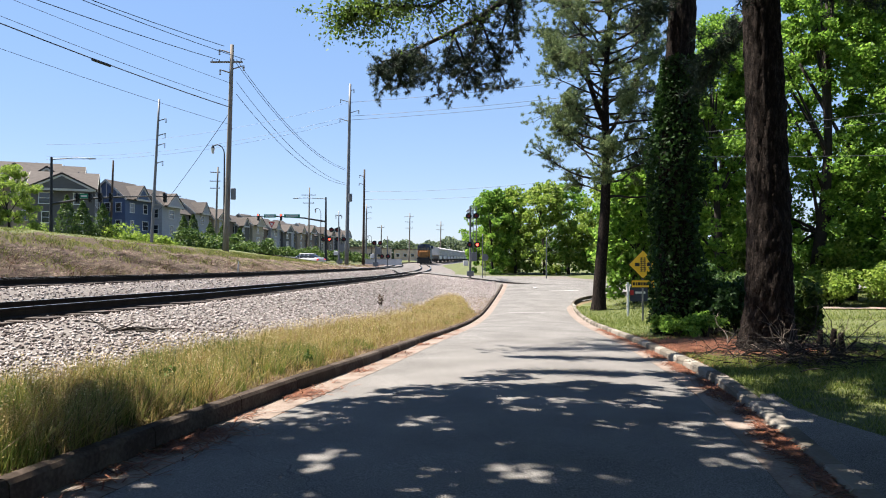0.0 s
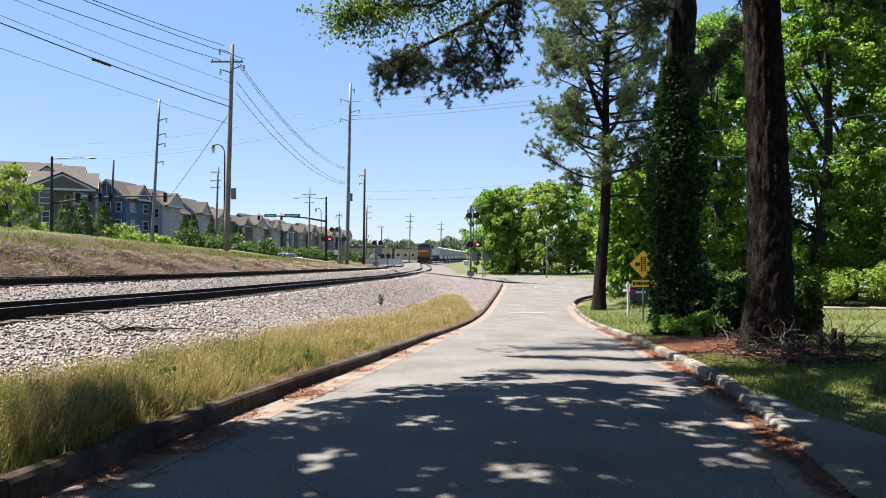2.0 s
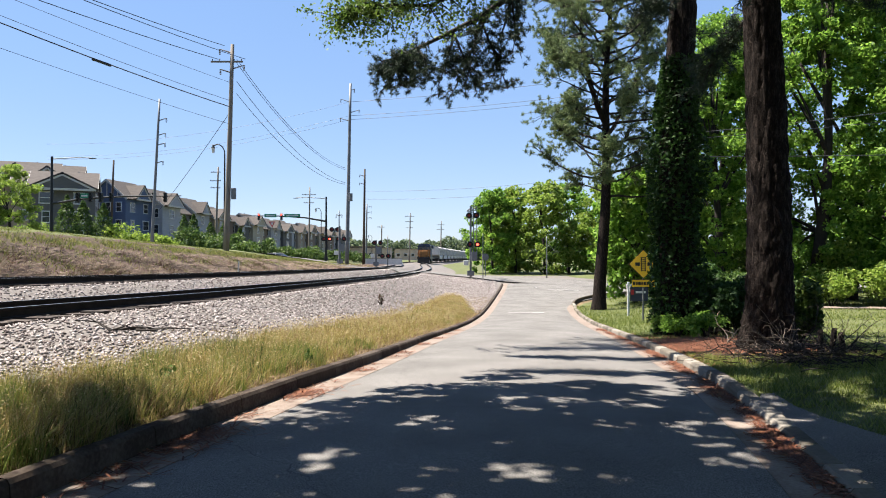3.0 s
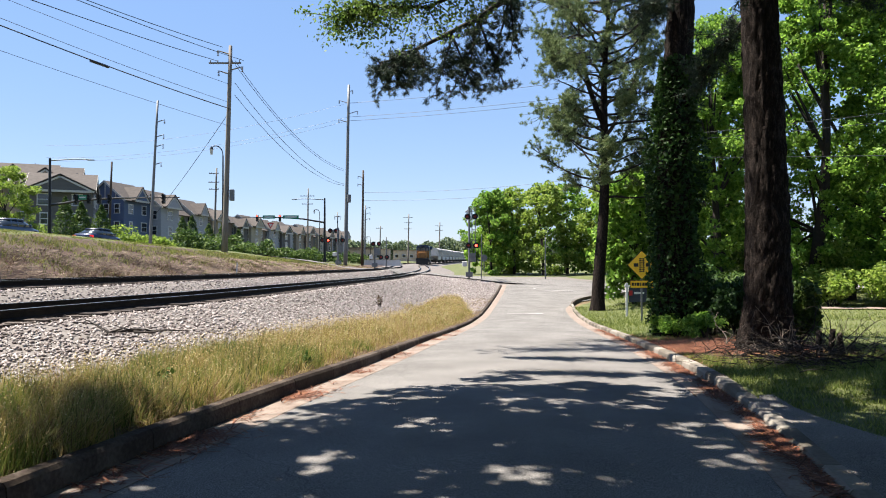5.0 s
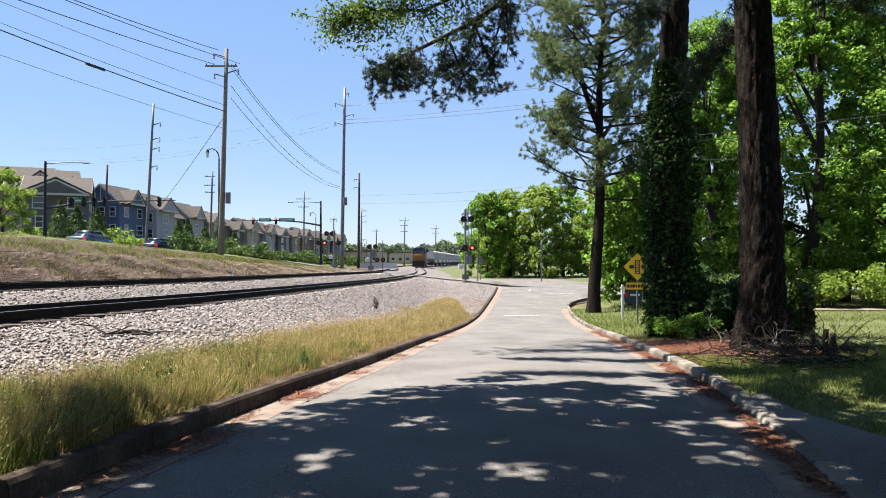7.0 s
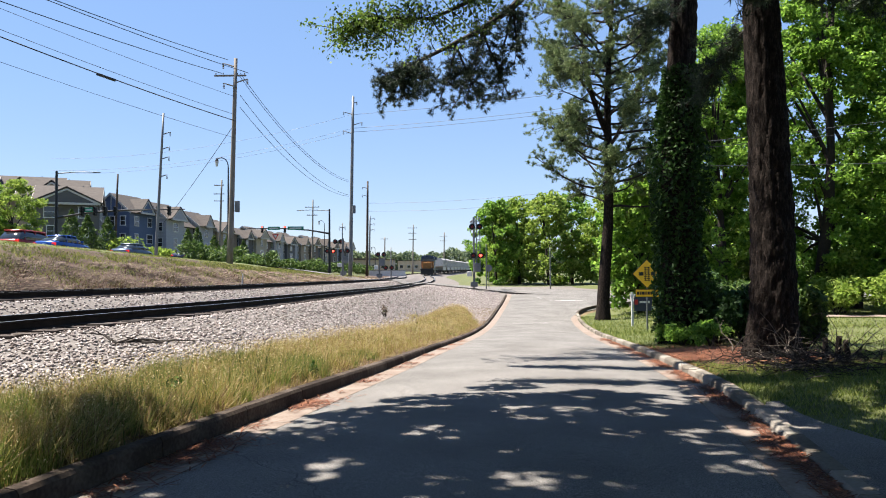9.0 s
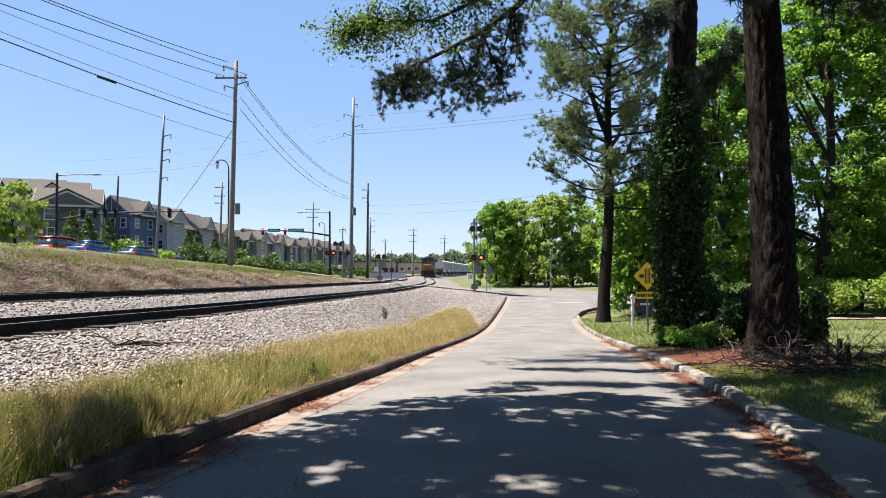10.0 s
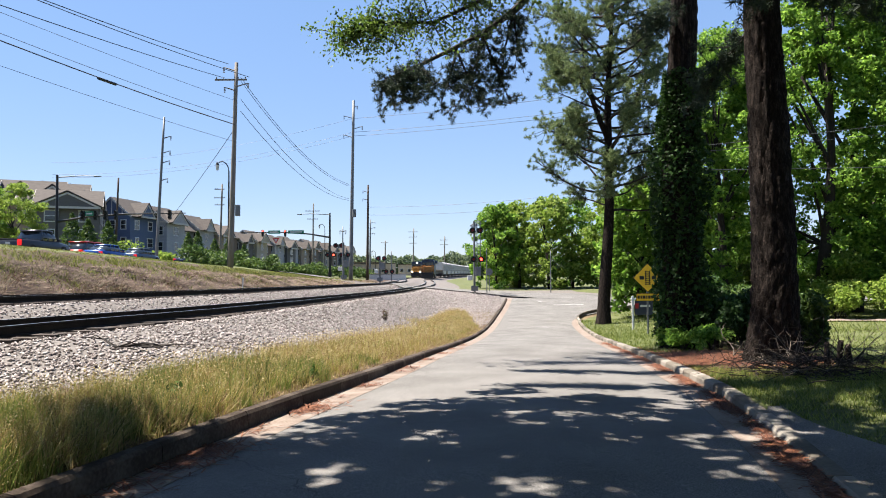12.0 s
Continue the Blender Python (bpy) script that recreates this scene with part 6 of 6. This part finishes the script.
def scatter_stones():
    rng = np.random.default_rng(33)
    n = 68000
    y = 3.5 + 74 * rng.uniform(0, 1, n) ** 1.9
    toe = np.where(y > 40, np.minimum(track_x(y) + 9, road_l(y) - 0.22), np.minimum(track_x(y) + 5.0, road_l(y) - 0.6))
    a = track_x(y) - 6.2
    x = a + (toe - a) * rng.uniform(0, 1, n) ** 0.7
    c = np.stack([x, y, drop_on(x, y) + 0.008], 1)
    s = rng.uniform(0.0145, 0.033, n) * (1 + y * 0.018)
    base = np.array([(1, 0, 0), (0, 1, 0), (-1, 0, 0), (0, -1, 0), (0, 0, 0.8), (0, 0, -0.8)], float)
    v = base[None] + rng.normal(0, 0.22, (n, 6, 3))
    ang = rng.uniform(0, 6.283, n)
    ca, sa = np.cos(ang)[:, None], np.sin(ang)[:, None]
    v = np.stack([v[..., 0] * ca - v[..., 1] * sa, v[..., 0] * sa + v[..., 1] * ca, v[..., 2]], -1) * s[:, None, None] + c[:, None]
    f = np.array([(0, 1, 4), (1, 2, 4), (2, 3, 4), (3, 0, 4), (1, 0, 5), (2, 1, 5), (3, 2, 5), (0, 3, 5)])
    tri = (np.arange(n)[:, None, None] * 6 + f[None]).reshape(-1, 3)
    tagged(quick_mesh("ballast_stones", v.reshape(-1, 3), tri, STONE), "pale grey crushed ballast stones", "gravel", kind="stuff")


scatter_stones()


def scatter_litter():
    rng = np.random.default_rng(35)
    n = 15000
    y = 3 + 24 * rng.uniform(0, 1, n) ** 1.5
    r = road_l(y) + road_w(y)
    clump = np.sin(y * 2.3) + 0.7 * np.sin(y * 5.1 + 1) + rng.normal(0, 0.6, n)
    x = r - 0.03 - np.abs(rng.normal(0, 0.075, n)) * (1 + 0.5 * (clump > 0.8))
    z = road_z(y) + 0.015
    l = rng.uniform(0, 1, n) < 0.45
    x = np.where(l, road_l(y) + 0.03 + np.abs(rng.normal(0, 0.2, n)), x)
    ok = clump > np.where(l, np.clip(0.1 + (y - 6) * 0.2, 0.1, 1.2), -0.3)
    straw = np.stack([x, y, z], 1)[ok]
    m = 16000
    u, w = rng.normal(5.9, 1.0, m), rng.normal(14.4, 1.7, m)
    u = np.maximum(u, road_l(w) + road_w(w) + 0.25)
    bed = np.stack([u, w, drop_on(u, w) + 0.012], 1)
    for pts in (straw, bed):
        a = rng.uniform(0, 6.283, len(pts))
        d = np.stack([np.cos(a), np.sin(a), rng.normal(0, 0.15, len(pts))], 1) * rng.uniform(0.04, 0.11, (len(pts), 1))
        s = np.stack([-np.sin(a), np.cos(a), np.zeros(len(pts))], 1) * 0.007
        v = np.stack([pts - d - s, pts - d + s, pts + d + s, pts + d - s], 1)
        tagged(quick_mesh("pine_straw", v.reshape(-1, 3), np.arange(len(pts) * 4).reshape(-1, 4), LITTER, None, 4), "red-brown fallen pine straw", "leaf litter", kind="stuff")


scatter_litter()


def brush_pile():
    rng = np.random.default_rng(37)
    top = thing("brush_pile", pose(5.55, 10.7, ground_z(5.55, 10.7)), "tangled pile of dead grey-brown branches beside the pine", "branches")
    for k in range(270):
        a = rng.uniform(0, 6.283)
        arch = k % 15 == 0
        o = Vector((rng.normal(0.05, 0.5), rng.normal(0, 0.5), rng.uniform(0.02, 0.24)))
        p = limb_pts(rng, o, (math.cos(a), math.sin(a) * 0.6, 1.0 if arch else rng.uniform(-0.1, 0.35)), rng.uniform(0.35, 1.1), 0.34, -0.14 if arch else -0.05, 5)
        p = [Vector((q.x, q.y, max(q.z, 0.02))) for q in p]
        r = rng.uniform(0.003, 0.011) * (0.7 if arch else 1)
        bm = bmesh.new()
        pipe(bm, p, [r, r * 0.9, r * 0.8, r * 0.6, r * 0.45, r * 0.25], 5)
        for j in range(2):
            tw = limb_pts(rng, p[rng.integers(2, 5)], rng.normal(0, 0.6, 3) + np.array([math.cos(a), 0, 0.2]), rng.uniform(0.12, 0.35), 0.3, 0, 3)
            pipe(bm, tw, [r * 0.5, r * 0.4, r * 0.3, r * 0.2], 4)
        part("dead_branch", bm, GREYTWIG if k % 4 == 0 else BRANCH, top)
    top = thing("fallen_branch", pose(-5.15, 11.2, ground_z(-5.15, 11.2) + 0.04), "bare dead branch lying on the ballast", "branch")
    for k in range(14):
        p = limb_pts(rng, (rng.uniform(-0.8, 0.6), rng.normal(0, 0.1), 0.02), (rng.choice((-1, 1)), rng.normal(0, 0.25), rng.uniform(-0.05, 0.16)), rng.uniform(0.3, 0.7), 0.18, -0.03, 5)
        bm = bmesh.new()
        pipe(bm, [Vector((q.x, q.y, max(q.z, 0.02))) for q in p], [0.02, 0.017, 0.014, 0.01, 0.007, 0.003], 5)
        part("dead_branch", bm, BRANCH, top)


def wooden_stub(x, y, h, tilt):
    """A short broken post, split at its top."""
    top = thing("wooden_stub", pose(x, y, ground_z(x, y), 0, tilt, 20), "short dark broken wooden stub beside the brush", "post", "broken stubs")
    bm = bmesh.new()
    rings = []
    for z, r in ((-0.1, 0.05), (h * 0.5, 0.046), (h, 0.042)):
        rings.append([bm.verts.new((r * math.cos(0.785 * k), r * math.sin(0.785 * k), z + (0.05 * math.sin(k * 2.1) if z == h else 0))) for k in range(8)])
    for a, b in zip(rings, rings[1:]):
        for k in range(8):
            bm.faces.new((a[k], a[(k + 1) % 8], b[(k + 1) % 8], b[k]))
    bm.faces.new(rings[-1])
    part("post", bm, BARK, top)


for x, y, h, tilt in ((6.3, 11.6, 0.4, -4), (6.45, 11.55, 0.42, 6), (6.62, 11.5, 0.36, -12)):
    wooden_stub(x, y, h, tilt)
brush_pile()
shrub(-2.95, 33, 0.6, 0.14, 401, "small grey-green weed on the ballast", GRASSB, 200, 0.06, "weed", "plant")
shrub(-2.0, 10.3, 0.26, 0.08, 402, "broad-leaved green weed in the dry grass", HEDGE, 60, 0.07, "weed", "plant")
shrub(-2.95, 7.4, 0.3, 0.1, 403, "broad-leaved green weed in the dry grass", HEDGE, 80, 0.07, "weed", "plant")
top = thing("marker_stake", pose(-11.2, 38, ground_z(-11.2, 38)), "thin white marker stake at the bank's foot", "stake")
part("stake", box(bmesh.new(), (0, 0, 0.35), (0.06, 0.03, 0.9), Matrix.Rotation(0.06, 4, "Y"), 0.005), WHITE, top)


def apron():
    ys = list(np.arange(-8, 8.3, 0.4))
    v, f = [], []
    for y in ys:
        r, rz = float(road_l(y) + road_w(y)), float(road_z(y))
        w = 0.16 + 0.3 * max(0, 8.1 - y) ** 1.05
        for k in range(6):
            x = r + 0.17 + w * k / 5
            v.append((x, y, rz + 0.045 if k == 0 else max(ground_z(x, y), rz - 0.02) + 0.05))
    for a in range(len(ys) - 1):
        for k in range(5):
            i = a * 6 + k
            f.append((i, i + 1, i + 7, i + 6))
    tagged(solid("driveway_apron", v, f, ASPHALT, None, True), "shaded grey asphalt driveway apron at the street's edge", "driveway", kind="structure")


apron()
tagged(strip_along("path", [(14, 34, -0.82), (20, 33.2, -0.8), (28, 31, -0.72), (40, 28, -0.6)], 1.3, CONCRETE, 0.06), "thin pale concrete path across the field", "path", kind="structure")
for x0, y0, x1, y1, w in ((8.3, 59.6, 11.4, 58.4, 0.35), (8.0, 62.5, 8.15, 60.5, 0.12), (3.9, 41.5, 6.0, 41.3, 0.12)):
    mid = float(road_z((y0 + y1) / 2)) + 0.055
    tagged(strip_along("stop_line", [(x0, y0, mid), ((x0 + x1) / 2, (y0 + y1) / 2, mid), (x1, y1, mid)], w, ROAD_PAINT, 0.004), "faded white road marking", "road marking", kind="structure")


def motions():
    navy = [(0, 16), (3, 44), (4.8, 58), (5.5, 62.6), (6.0, 65.4), (6.4, 67.7), (6.8, 70.1), (7.2, 72), (8.8, 75.4), (10, 76), (12, 76)]
    grey = [(0, 8), (3, 34), (5.1, 49), (5.4, 50.8), (5.7, 52.4), (6.0, 54.4), (6.4, 56.4), (6.8, 58), (7.2, 59.7), (8.8, 63.7), (10, 64.9), (12, 65.2)]
    blue = [(0, 0), (5, 28), (7.2, 43), (8.8, 52.4), (9.2, 54.8), (9.6, 56.2), (10, 57.4), (10.4, 58.2), (10.8, 58.7), (12, 59.7)]
    red = [(0, 4), (5, 31), (7.2, 45), (8.8, 54), (9.2, 56.4), (9.6, 57.9), (10, 59.2), (10.4, 60.8), (10.8, 61.9), (11.4, 62.5), (12, 63.3)]
    truck = [(0, -14), (5, 16), (8.8, 36.5), (10.4, 44.8), (10.8, 46.6), (11.4, 49), (12, 50.3)]
    for ob, rows, shift in ((CAR_NAVY, navy, 0), (CAR_GREY, grey, 0), (CAR_BLUE, blue, 0), (CAR_RED, red, 3.6), (PICKUP, truck, 0)):
        walk(ob, [(t, in_lane(y, shift)) for t, y in rows])
    walk(CAR_WHITE, [(t, pose(-17.4 - 1.55 * t, 88.4 + 0.72 * t, 0.82 + 0.018 * t, 0, 0, 65)) for t in (0, 3, 6, 9, 12)])
    walk(TRAIN, [(t, on_track(200 + 14 * (12 - t), 4.3, far_z)) for t in range(0, 13)])


motions()
